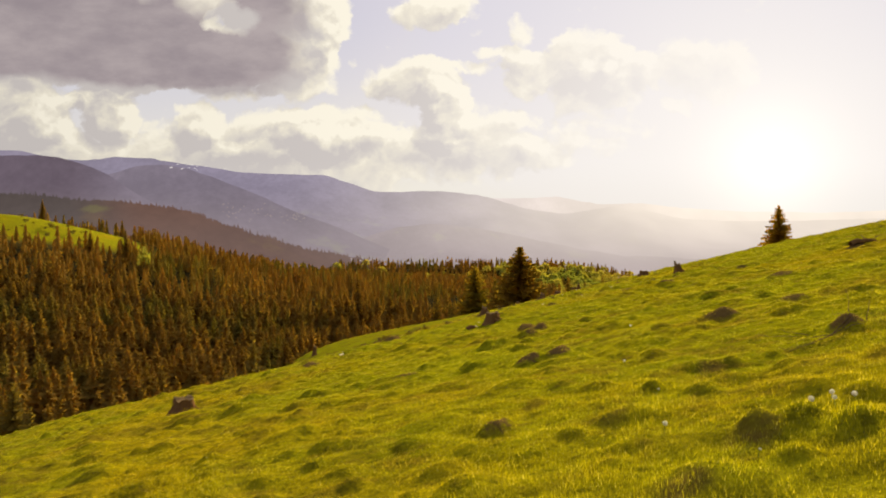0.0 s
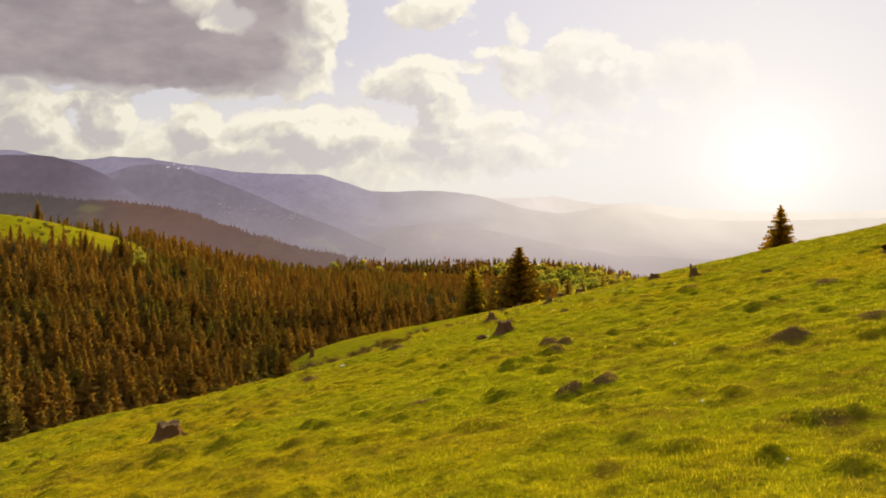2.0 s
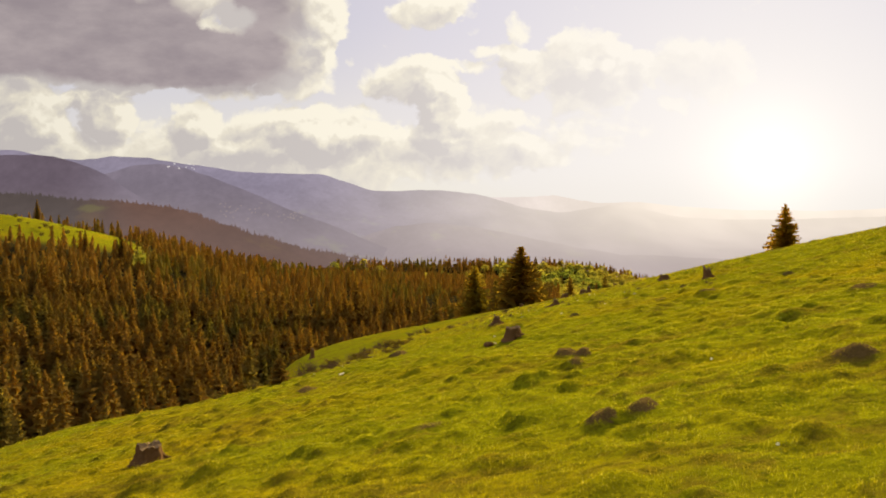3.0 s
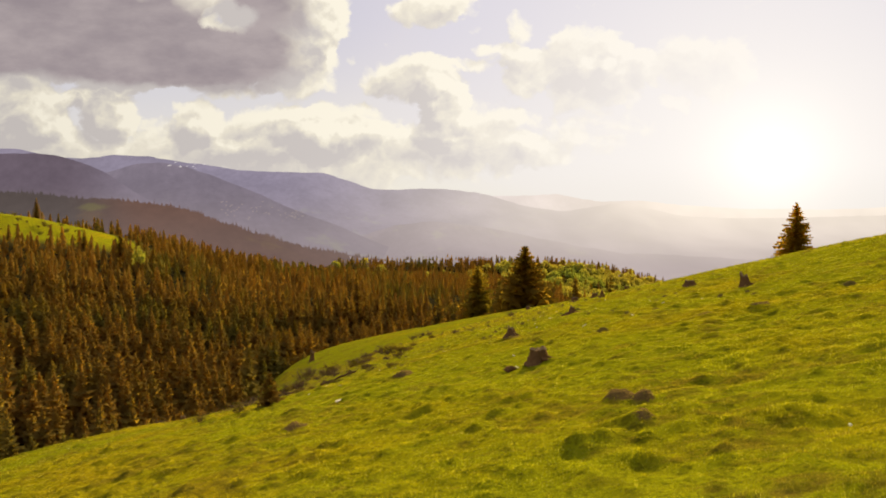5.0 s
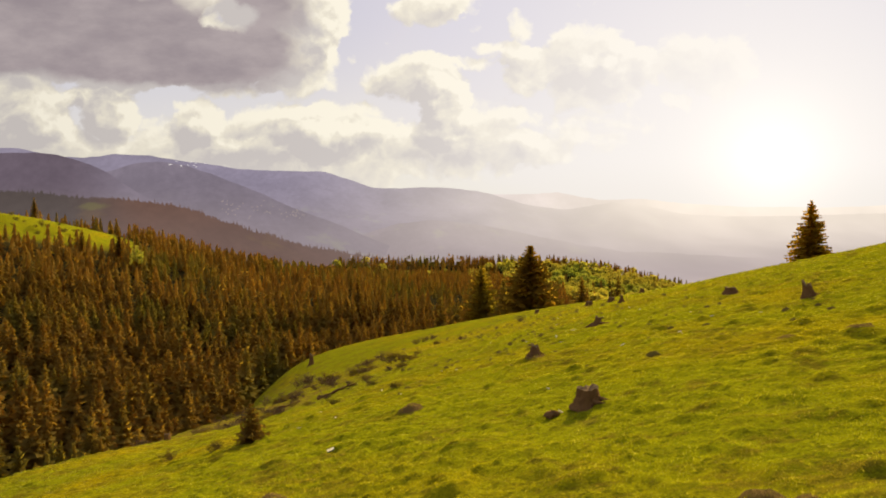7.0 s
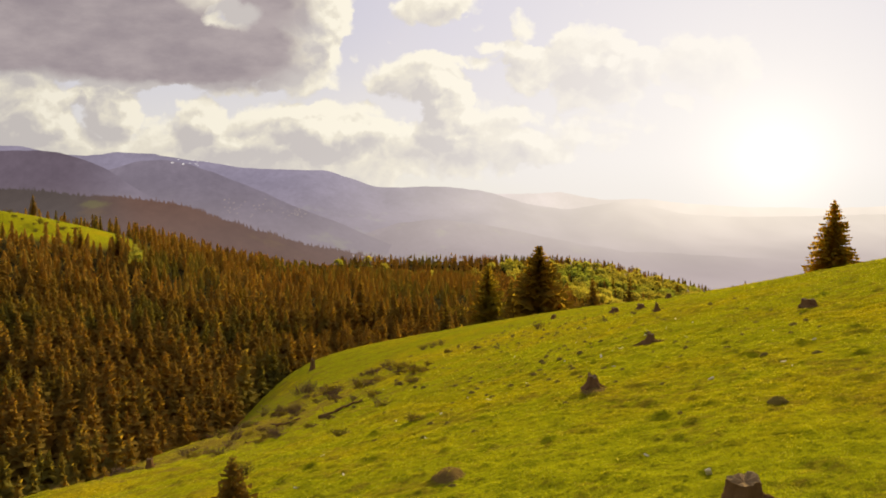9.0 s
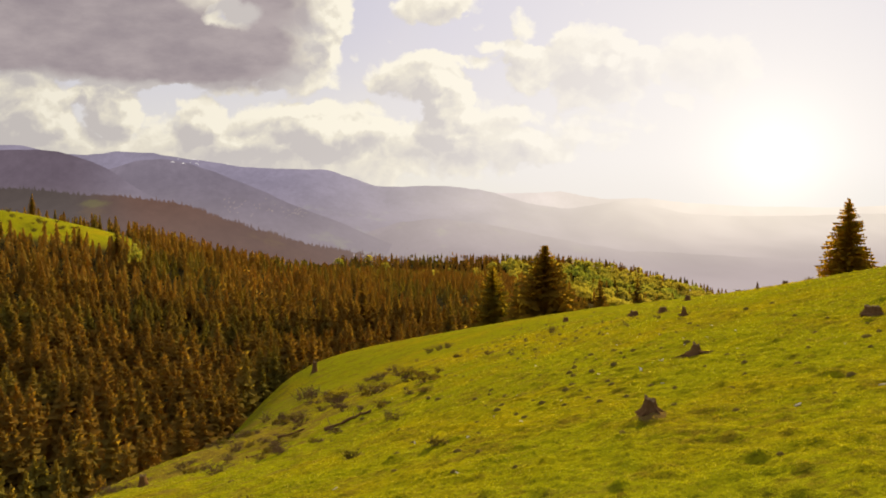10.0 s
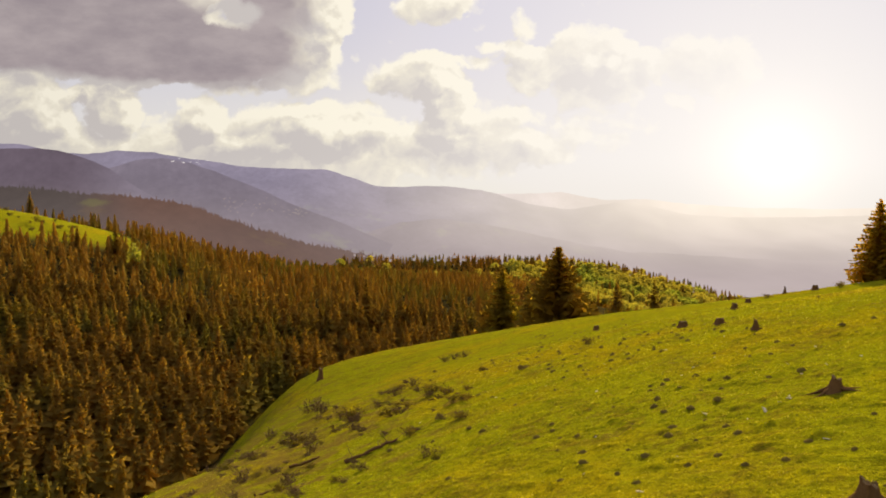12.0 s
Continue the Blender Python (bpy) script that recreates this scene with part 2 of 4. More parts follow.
def paint_needles(dark, light, through):
    def paint(n, bsdf, geo, out):
        info = n.add("ShaderNodeObjectInfo").outputs["Random"]
        flat = n.vec("MULTIPLY", geo.outputs["Position"], (1.0, 1.0, 0.15))
        tone = n.step(n.math("MULTIPLY_ADD", n.noise(flat, 0.33, 2.0), 0.6, n.math("MULTIPLY", n.noise(flat, 0.035, 3.0), 0.4)), 0.36, 0.62)
        mixed = n.math("MULTIPLY_ADD", geo.outputs["Random Per Island"], 0.18, n.math("MULTIPLY", tone, 0.75))
        mixed = n.math("MULTIPLY_ADD", info, 0.1, mixed)
        green = n.step(n.noise(n.vec("ADD", flat, (70.0, 0.0, 0.0)), 0.014, 3.0, 0.6), 0.46, 0.64, 0.0, 0.75)
        base = n.mix(mixed, dark, light)
        leafy(n, bsdf, out, n.mix(green, base, n.vec("MULTIPLY", base, (0.66, 0.98, 0.95))), through, (1.4, 1.2, 0.5))
    return paint


def paint_bark(dark, light, scale):
    def paint(n, bsdf, geo, out):
        where = n.vec("MULTIPLY", geo.outputs["Position"], (1.0, 1.0, 0.35))
        grain = n.noise(where, scale, 6.0, 0.7, 0.8)
        stain = n.noise(where, scale * 0.2, 3.0)
        n.put(bsdf.inputs["Base Color"], n.mix(n.math("MULTIPLY_ADD", stain, 0.4, n.math("MULTIPLY", grain, 0.7)), dark, light))
        bumped(n, bsdf, grain, 0.03, 0.9)
    return paint


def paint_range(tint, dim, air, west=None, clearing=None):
    """Far backdrop of wooded mountains and valley meadows. It glows: haze is painted in, paler low down and towards the
    sun.
    """
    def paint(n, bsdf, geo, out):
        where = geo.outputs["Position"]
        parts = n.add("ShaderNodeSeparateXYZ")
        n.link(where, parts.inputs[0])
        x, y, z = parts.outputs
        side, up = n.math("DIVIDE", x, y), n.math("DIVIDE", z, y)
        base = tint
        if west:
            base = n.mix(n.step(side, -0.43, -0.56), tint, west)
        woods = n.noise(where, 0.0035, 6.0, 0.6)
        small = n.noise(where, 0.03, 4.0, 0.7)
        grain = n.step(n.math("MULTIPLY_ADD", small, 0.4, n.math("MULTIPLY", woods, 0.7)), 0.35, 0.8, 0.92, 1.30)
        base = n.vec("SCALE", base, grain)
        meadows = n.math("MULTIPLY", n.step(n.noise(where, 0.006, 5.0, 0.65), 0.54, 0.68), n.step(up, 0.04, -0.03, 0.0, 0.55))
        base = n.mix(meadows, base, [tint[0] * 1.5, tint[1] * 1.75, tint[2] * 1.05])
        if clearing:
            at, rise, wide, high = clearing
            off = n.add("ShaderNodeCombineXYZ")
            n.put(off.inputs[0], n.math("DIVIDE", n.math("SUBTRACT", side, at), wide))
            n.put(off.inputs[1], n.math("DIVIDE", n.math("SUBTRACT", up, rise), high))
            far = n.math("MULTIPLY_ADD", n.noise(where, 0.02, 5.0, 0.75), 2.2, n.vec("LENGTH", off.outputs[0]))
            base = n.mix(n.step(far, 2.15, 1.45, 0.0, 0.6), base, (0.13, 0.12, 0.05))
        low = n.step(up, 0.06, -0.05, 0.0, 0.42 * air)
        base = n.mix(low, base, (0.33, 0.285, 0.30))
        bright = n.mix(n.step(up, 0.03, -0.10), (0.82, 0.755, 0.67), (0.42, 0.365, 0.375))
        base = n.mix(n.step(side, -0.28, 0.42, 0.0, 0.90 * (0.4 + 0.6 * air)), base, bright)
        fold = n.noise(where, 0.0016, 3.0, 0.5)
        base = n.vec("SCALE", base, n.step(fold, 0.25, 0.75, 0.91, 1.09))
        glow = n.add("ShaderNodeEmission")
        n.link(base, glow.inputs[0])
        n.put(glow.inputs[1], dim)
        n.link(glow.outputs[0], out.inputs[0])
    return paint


def paint_plain(colour, rough=0.8, grain=20.0):
    def paint(n, bsdf, geo, out):
        shade = n.noise(geo.outputs["Position"], grain, 4.0, 0.6)
        n.put(bsdf.inputs["Base Color"], n.mix(shade, [c * 0.7 for c in colour], [min(1, c * 1.25) for c in colour]))
        n.put(bsdf.inputs["Roughness"], rough)
        bumped(n, bsdf, shade, 0.02, 0.5)
    return paint


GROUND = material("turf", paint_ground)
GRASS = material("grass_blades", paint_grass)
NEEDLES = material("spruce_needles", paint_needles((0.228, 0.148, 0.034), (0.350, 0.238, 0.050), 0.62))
# lighter copy of the spruce needles: sunlight and golden haze put into the colour
SUNLIT_NEEDLES = material("sunlit_spruce_needles", paint_needles((0.26, 0.165, 0.028), (0.48, 0.325, 0.052), 0.68))
# lightest needle copy, for the lone spruce: golden backlight put into the colour
LIT_NEEDLES = material("backlit_spruce_needles", paint_needles((0.28, 0.19, 0.022), (0.54, 0.395, 0.052), 0.7))
LEAVES = material("young_leaves", paint_needles((0.26, 0.25, 0.048), (0.46, 0.435, 0.10), 0.6))
SHRUB = material("shrub_leaves", paint_needles((0.080, 0.066, 0.018), (0.185, 0.145, 0.038), 0.45))
BARK = material("spruce_bark", paint_bark((0.035, 0.022, 0.014), (0.15, 0.10, 0.065), 9.0))
OLD_WOOD = material("weathered_wood", paint_bark((0.060, 0.032, 0.012), (0.24, 0.135, 0.055), 14.0))
CUT_WOOD = material("cut_wood", paint_bark((0.10, 0.064, 0.030), (0.40, 0.28, 0.14), 22.0))
SOIL = material("molehill_soil", paint_plain((0.165, 0.125, 0.028), 0.95, 22.0))
CHIP_WOOD = material("fresh_split_wood", paint_plain((0.72, 0.64, 0.46), 0.7, 40.0))
TWIG = material("dry_twigs", paint_bark((0.09, 0.056, 0.030), (0.22, 0.145, 0.075), 16.0))


def paint_fluff(n, bsdf, geo, out):
    white = n.mix(n.noise(geo.outputs["Position"], 90.0, 3.0), (0.70, 0.69, 0.62), (0.9, 0.9, 0.84))
    leafy(n, bsdf, out, white, 0.6, (1.05, 1.05, 1.0))


FLUFF = material("seed_fluff", paint_fluff)
STEM = material("flower_stem", paint_plain((0.22, 0.25, 0.05), 0.6, 60.0))
def paint_far_glow(colour):
    """Things kilometres off, made to glow: daylight and the pale air between put into the colour."""
    def paint(n, bsdf, geo, out):
        glow = n.add("ShaderNodeEmission")
        n.link(n.mix(n.noise(geo.outputs["Position"], 0.08, 2.0), [c * 0.8 for c in colour], colour), glow.inputs[0])
        n.link(glow.outputs[0], out.inputs[0])
    return paint


SNOW = material("glowing_snow", paint_far_glow((0.62, 0.60, 0.62)))
PLASTER = material("glowing_plaster", paint_far_glow((0.27, 0.24, 0.23)))
ROOF = material("glowing_roof", paint_far_glow((0.27, 0.22, 0.23)))


# ---- mesh helpers ----
def mesh_of(name, verts, faces, mats, smooth=False, slots=None):
    """A mesh from an array of corners and one array of triangles or quads (or a list of such arrays)."""
    verts = np.asarray(verts, np.float32).reshape(-1, 3)
    sets = faces if isinstance(faces, list) else [faces]
    sets = [np.asarray(f, np.int32) for f in sets if len(f)]
    me = bpy.data.meshes.new(name)
    me.vertices.add(len(verts))
    me.vertices.foreach_set("co", verts.ravel())
    loops = np.concatenate([f.ravel() for f in sets])
    sizes = np.concatenate([np.full(len(f), f.shape[1], np.int32) for f in sets])
    me.loops.add(len(loops))
    me.loops.foreach_set("vertex_index", loops)
    me.polygons.add(len(sizes))
    me.polygons.foreach_set("loop_start", np.concatenate([[0], np.cumsum(sizes)[:-1]]).astype(np.int32))
    me.polygons.foreach_set("use_smooth", np.full(len(sizes), smooth))
    for mat in mats if isinstance(mats, (list, tuple)) else [mats]:
        me.materials.append(mat)
    if slots is not None:
        me.polygons.foreach_set("material_index", slots)
    me.update(calc_edges=True)
    me.validate()
    return me


def part(name, me, parent, label=""):
    ob = new(name, me)
    ob.parent = parent
    return tagged(ob, label)


class Build:
    """Collects corners and faces of one mesh."""

    def __init__(self):
        self.v, self.tri, self.quad, self.n = [], [], [], 0

    def add(self, verts, tri=None, quad=None):
        verts = np.asarray(verts, float).reshape(-1, 3)
        if tri is not None and len(tri):
            self.tri.append(np.asarray(tri) + self.n)
        if quad is not None and len(quad):
            self.quad.append(np.asarray(quad) + self.n)
        self.v.append(verts)
        self.n += len(verts)

    def mesh(self, name, mats, smooth=False):
        faces = []
        if self.tri:
            faces.append(np.concatenate(self.tri))
        if self.quad:
            faces.append(np.concatenate(self.quad))
        return mesh_of(name, np.concatenate(self.v), faces, mats, smooth)

    def tube(self, points, radii, sides=7, rng=None, wobble=0.0, cap=True):
        points = np.asarray(points, float)
        count = len(points)
        along = np.gradient(points, axis=0)
        along /= np.linalg.norm(along, axis=1)[:, None] + 1e-9
        ref = np.where(np.abs(along[:, 2:3]) > 0.9, np.array([[1.0, 0, 0]]), np.array([[0, 0, 1.0]]))
        a = np.cross(along, ref)
        a /= np.linalg.norm(a, axis=1)[:, None]
        b = np.cross(along, a)
        ang = np.arange(sides) * 2 * np.pi / sides
        r = np.asarray(radii, float)[:, None] * np.ones(sides)
        if rng is not None and wobble:
            r = r * (1 + wobble * rng.standard_normal(r.shape))
        ring = points[:, None] + r[..., None] * (np.cos(ang)[None, :, None] * a[:, None] + np.sin(ang)[None, :, None] * b[:, None])
        i, j = np.meshgrid(np.arange(count - 1), np.arange(sides), indexing="ij")
        k = (j + 1) % sides
        quad = np.stack([i * sides + j, i * sides + k, (i + 1) * sides + k, (i + 1) * sides + j], -1).reshape(-1, 4)
        tri = None
        verts = ring.reshape(-1, 3)
        if cap:
            verts = np.concatenate([verts, points[-1:]])
            last = (count - 1) * sides
            tri = [(last + s, last + (s + 1) % sides, len(verts) - 1) for s in range(sides)]
        self.add(verts, tri, quad)


def lattice(x, y, seed=0):
    """Smooth value noise in -1..1 on a unit lattice."""
    x, y = np.asarray(x, float), np.asarray(y, float)
    xi, yi = np.floor(x).astype(np.int64), np.floor(y).astype(np.int64)
    fx, fy = x - xi, y - yi
    fx, fy = fx * fx * (3 - 2 * fx), fy * fy * (3 - 2 * fy)

    def knot(a, b):
        h = (a * 374761393 + b * 668265263 + seed * 1442695041) & 0xFFFFFFFF
        h = ((h ^ (h >> 13)) * 1274126177) & 0xFFFFFFFF
        return ((h ^ (h >> 16)) & 0xFFFF) / 32767.5 - 1

    top = knot(xi, yi) * (1 - fx) + knot(xi + 1, yi) * fx
    low = knot(xi, yi + 1) * (1 - fx) + knot(xi + 1, yi + 1) * fx
    return top * (1 - fy) + low * fy


# ---- the lie of the land ----
PLANE = [-1.350, 9.600, -12.353, -2.014, 0.266, 1.129]
LEFT_EDGE = [-3.070, 0.307, 0.072, 1.094]
FAR_EDGE = [1.852, -0.087, 0.510]
SWELLS = [1.060, 1.464, 0.360, -3.616, -1.273, 4.109, -0.110, 0.288, -0.671, 1.808, -0.373, -1.613, -0.339, 0.728, 0.408, -0.022, -0.311, 0.229, 0.169, 1.639, 1.630, -1.717, -2.521, -1.140, -0.049, 0.245, 0.712, -0.455, 0.556, 1.936]
KNOLLS = [1.154, 1.288, 0.611, 1.995, -0.348, 0.248, -0.410, 0.051, -1.279, -0.976, -0.465, 0.910, -0.162, -1.031, -0.527, 0.152, 0.422, 0.381]


def soft_plus(e, w):
    return w * np.logaddexp(0, e / w)


def meadow(x, y):
    """The pasture hill: a tilted plane with broad swells, falling away on its left and far sides."""
    beyond = 0.9 * (np.maximum(x - 170, 0) + np.maximum(-95 - x, 0) + np.maximum(y - 280, 0))
    x, y = np.clip(x, -95.0, 170.0), np.clip(y, -35.0, 280.0)
    X, Y = x / 40, y / 80
    z = PLANE[0] + PLANE[1] * X + PLANE[2] * Y + PLANE[3] * X * X + PLANE[4] * X * Y + PLANE[5] * Y * Y
    z = z - LEFT_EDGE[3] * soft_plus(10 * (LEFT_EDGE[0] - LEFT_EDGE[1] * Y - LEFT_EDGE[2] * Y * Y) - x, 4.0)
    z = z - FAR_EDGE[2] * soft_plus(y - FAR_EDGE[0] * 100 - FAR_EDGE[1] * x, 12.0)
    places = [(cx, cy) for cx in (-30, 0, 30, 60, 90) for cy in (20, 50, 80, 115, 150, 190)]
    for height, (cx, cy) in zip(SWELLS, places):
        z = z + height * np.exp(-((x - cx) ** 2 + (y - cy) ** 2) / (2 * 26.0 ** 2))
    places = [(cx, cy) for cx in (-34, -24, -12) for cy in (40, 55, 70, 85, 100, 115)]
    for height, (cx, cy) in zip(KNOLLS, places):
        z = z + height * np.exp(-((x - cx) ** 2 + (y - cy) ** 2) / (2 * 9.0 ** 2))
    return z - beyond


def valley(x, y):
    """The wooded valley behind the pasture, the hill on its left and the low ridges beyond."""
    z = -50.0 + 58.0 * np.exp(-((x + 330) ** 2 + (y - 470) ** 2) / (2 * 120.0 ** 2))
    z = z - 0.08 * soft_plus(y - 450.0, 40.0) - 0.30 * soft_plus(x - 75.0, 25.0) * np.clip((y - 240) / 160, 0, 1)
    ridge = -69.0 - 0.27 * soft_plus(x - 205.0, 25.0) - 0.2 * np.abs(y - 1000.0) - 0.02 * soft_plus(-x - 60.0, 60.0)
    far = -0.30 * soft_plus(y - 1020.0, 20.0)
    return np.maximum(np.maximum(z, ridge) + far, -450.0)


def land(x, y):
    a, b = meadow(x, y), valley(x, y)
    return np.maximum(a, b) + 3.0 * np.log1p(np.exp(-np.abs(a - b) / 3.0))


# larger grassy hummocks: x, y, half width, height
HUMMOCKS = [
    (6.35, 13.9, 0.36, 0.30), (7.95, 14.3, 0.42, 0.20), (2.95, 13.2, 0.25, 0.24), (2.34, 13.15, 0.28, 0.22), (3.7, 11.5, 0.30, 0.13),
    (-0.15, 15.6, 0.36, 0.20), (11.9, 22.7, 0.40, 0.22), (11.0, 31.8, 0.4, 0.26), (1.32, 7.4, 0.22, 0.20), (2.47, 6.75, 0.25, 0.16),
    (3.18, 5.3, 0.30, 0.15), (4.7, 7.3, 0.32, 0.18), (4.2, 8.9, 0.25, 0.10), (3.1, 18.8, 0.26, 0.20), (3.24, 21.0, 0.34, 0.40), (3.6, 20.6, 0.26, 0.30), (3.15, 42.4, 0.50, 0.24),
    (2.3, 4.5, 0.3, 0.12), (-1.0, 12.3, 0.35, 0.14), (1.0, 5.4, 0.25, 0.10), (6.45, 9.75, 0.24, 0.24), (-1.97, 35.0, 0.45, 0.34),
    (-4.5, 26.5, 0.4, 0.28), (9.5, 33.0, 0.4, 0.2), (19.5, 31.5, 0.5, 0.25),
]


def bumps(x, y, gap, tall, seed):
    """Round tussock bumps, one in many cells of a lattice, each with its own place, width and height."""
    z = np.zeros(np.shape(x))
    ci, cj = np.floor(x / gap).astype(np.int64), np.floor(y / gap).astype(np.int64)
    for di in (-1, 0, 1):
        for dj in (-1, 0, 1):
            i, j = ci + di, cj + dj
            h = (i * 73856093 ^ j * 19349663 ^ seed * 83492791) & 0x7FFFFFFF
            h = (h ^ (h >> 15)) * 2246822519 & 0xFFFFFFFF
            a, b, c = (h & 1023) / 1023, ((h >> 10) & 1023) / 1023, ((h >> 20) & 1023) / 1023
            px, py = (i + 0.15 + 0.7 * a) * gap, (j + 0.15 + 0.7 * b) * gap
            wide = gap * (0.20 + 0.20 * ((h >> 5) & 255) / 255)
            d = ((x - px) ** 2 + (y - py) ** 2) / wide ** 2
            z = np.maximum(z, tall * np.clip(c * 1.6 - 0.6, 0, 1) * np.exp(-d ** 1.4))
    return z


def relief(x, y):
    """Tussocks, cattle steps and hummocks of the pasture."""
    x, y = np.broadcast_arrays(np.atleast_1d(np.asarray(x, float)), np.atleast_1d(np.asarray(y, float)))
    z = 0.08 * lattice(x / 2.6, y / 2.1, 3) + 0.040 * lattice(x / 0.9, y / 0.75, 5) + 0.034 * lattice(x / 0.36, y / 0.33, 7)
    z = z + bumps(x, y, 0.55, 0.105, 61) + bumps(x, y, 1.15, 0.13, 62)
    for hx, hy, w, h in HUMMOCKS:
        here = (np.abs(x - hx) < 3 * w) & (np.abs(y - hy) < 3 * w)
        px, py = x[here], y[here]
        d = ((px - hx) ** 2 + ((py - hy) * 1.15) ** 2) / (w * w) * (1 + 0.45 * lattice(px / (w * 0.9), py / (w * 0.9), 19))
        z[here] += 0.68 * h * np.exp(-np.maximum(d, 0) ** 1.6) * (1 + 0.25 * lattice(px / (w * 0.4), py / (w * 0.4), 23))
    return z


def hummock_bare_shade(x, y):
    """1 on the steep bare faces of the hummocks, which look away from the sun: earth and shade in one colour."""
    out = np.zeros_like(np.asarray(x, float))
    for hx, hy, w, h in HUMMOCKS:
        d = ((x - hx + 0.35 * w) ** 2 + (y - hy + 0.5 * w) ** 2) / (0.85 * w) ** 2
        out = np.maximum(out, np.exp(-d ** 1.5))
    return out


def dryness(x, y):
    """1 on the rough brown slope at the left edge of the pasture."""
    dry = 0.80 * np.exp(-((x + 22) ** 2 / 15.0 ** 2 + (y - 88) ** 2 / 34.0 ** 2))
    return np.maximum(dry, 0.7 * np.exp(-((x + 34) ** 2 / 13.0 ** 2 + (y - 115) ** 2 / 46.0 ** 2)))


def bareness(x, y):
    """1 on the crumbly crowns of the hummocks."""
    out = np.zeros_like(np.asarray(x, float))
    for hx, hy, w, h in HUMMOCKS:
        d = ((x - hx) ** 2 + (y - hy + 0.15 * w) ** 2) / (0.95 * w) ** 2
        out = np.maximum(out, np.exp(-d ** 1.8) * min(1.0, max(0.0, (h - 0.13) / 0.12)))
    return out


def turf(x, y):
    """Height of the finished ground."""
    x, y = np.asarray(x, float), np.asarray(y, float)
    base = land(x, y)
    open_land = np.clip((meadow(x, y) - valley(x, y)) / 4.0, 0, 1)
    return base + relief(x, y).reshape(np.shape(base)) * open_land


def make_ground():
    front = np.radians(np.linspace(-38, 39, 350))
    rest = np.radians(np.linspace(41, 320, 50)[1:-1])
    ang = np.concatenate([front, rest])
    rings = [1.0]
    while rings[-1] < 4950:
        r = rings[-1]
        rings.append(r + (0.03 * r if r < 3 or r > 300 else 0.009 * r if r < 14 else max(0.15, 0.15 + 0.0105 * (r - 58))))
    rings = np.array(rings)
    r, a = np.meshgrid(rings, ang, indexing="ij")
    x, y = 0.3 + r * np.sin(a), -2.5 + r * np.cos(a)
    z = turf(x, y)
    z = z + np.where(r > 330, 3.0 * lattice(x / 60, y / 60, 9), 0)
    n_r, n_a = r.shape
    i, j = np.meshgrid(np.arange(n_r - 1), np.arange(n_a), indexing="ij")
    k = (j + 1) % n_a
    quad = np.stack([i * n_a + j, (i + 1) * n_a + j, (i + 1) * n_a + k, i * n_a + k], -1).reshape(-1, 4)[:, ::-1]
    centre = len(x.ravel())
    verts = np.concatenate([np.stack([x, y, z], -1).reshape(-1, 3), [[0.3, -2.5, float(turf(0.3, -2.5))]]])
    tri = np.array([(j, centre, (j + 1) % n_a) for j in range(n_a)])
    me = mesh_of("ground", verts, [quad, tri], GROUND, smooth=True)
    vx, vy = verts[:, 0], verts[:, 1]
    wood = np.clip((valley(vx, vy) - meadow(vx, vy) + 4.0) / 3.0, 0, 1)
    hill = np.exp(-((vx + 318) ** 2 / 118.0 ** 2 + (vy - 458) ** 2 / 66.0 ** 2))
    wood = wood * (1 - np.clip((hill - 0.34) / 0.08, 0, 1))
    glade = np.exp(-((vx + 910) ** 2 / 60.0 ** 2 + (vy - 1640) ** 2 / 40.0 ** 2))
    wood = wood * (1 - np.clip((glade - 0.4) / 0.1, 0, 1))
    # hummock sides away from the sun: bare earth plus shade put into the colour
    dry = np.maximum(dryness(vx, vy), 0.62 * hummock_bare_shade(vx, vy))
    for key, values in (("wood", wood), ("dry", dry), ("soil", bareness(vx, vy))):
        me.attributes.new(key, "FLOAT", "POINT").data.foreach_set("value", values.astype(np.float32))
    tagged(new("ground", me), "hilly ground with yellow-green pasture turf and dark forest floor", "ground", kind="structure")


make_ground()


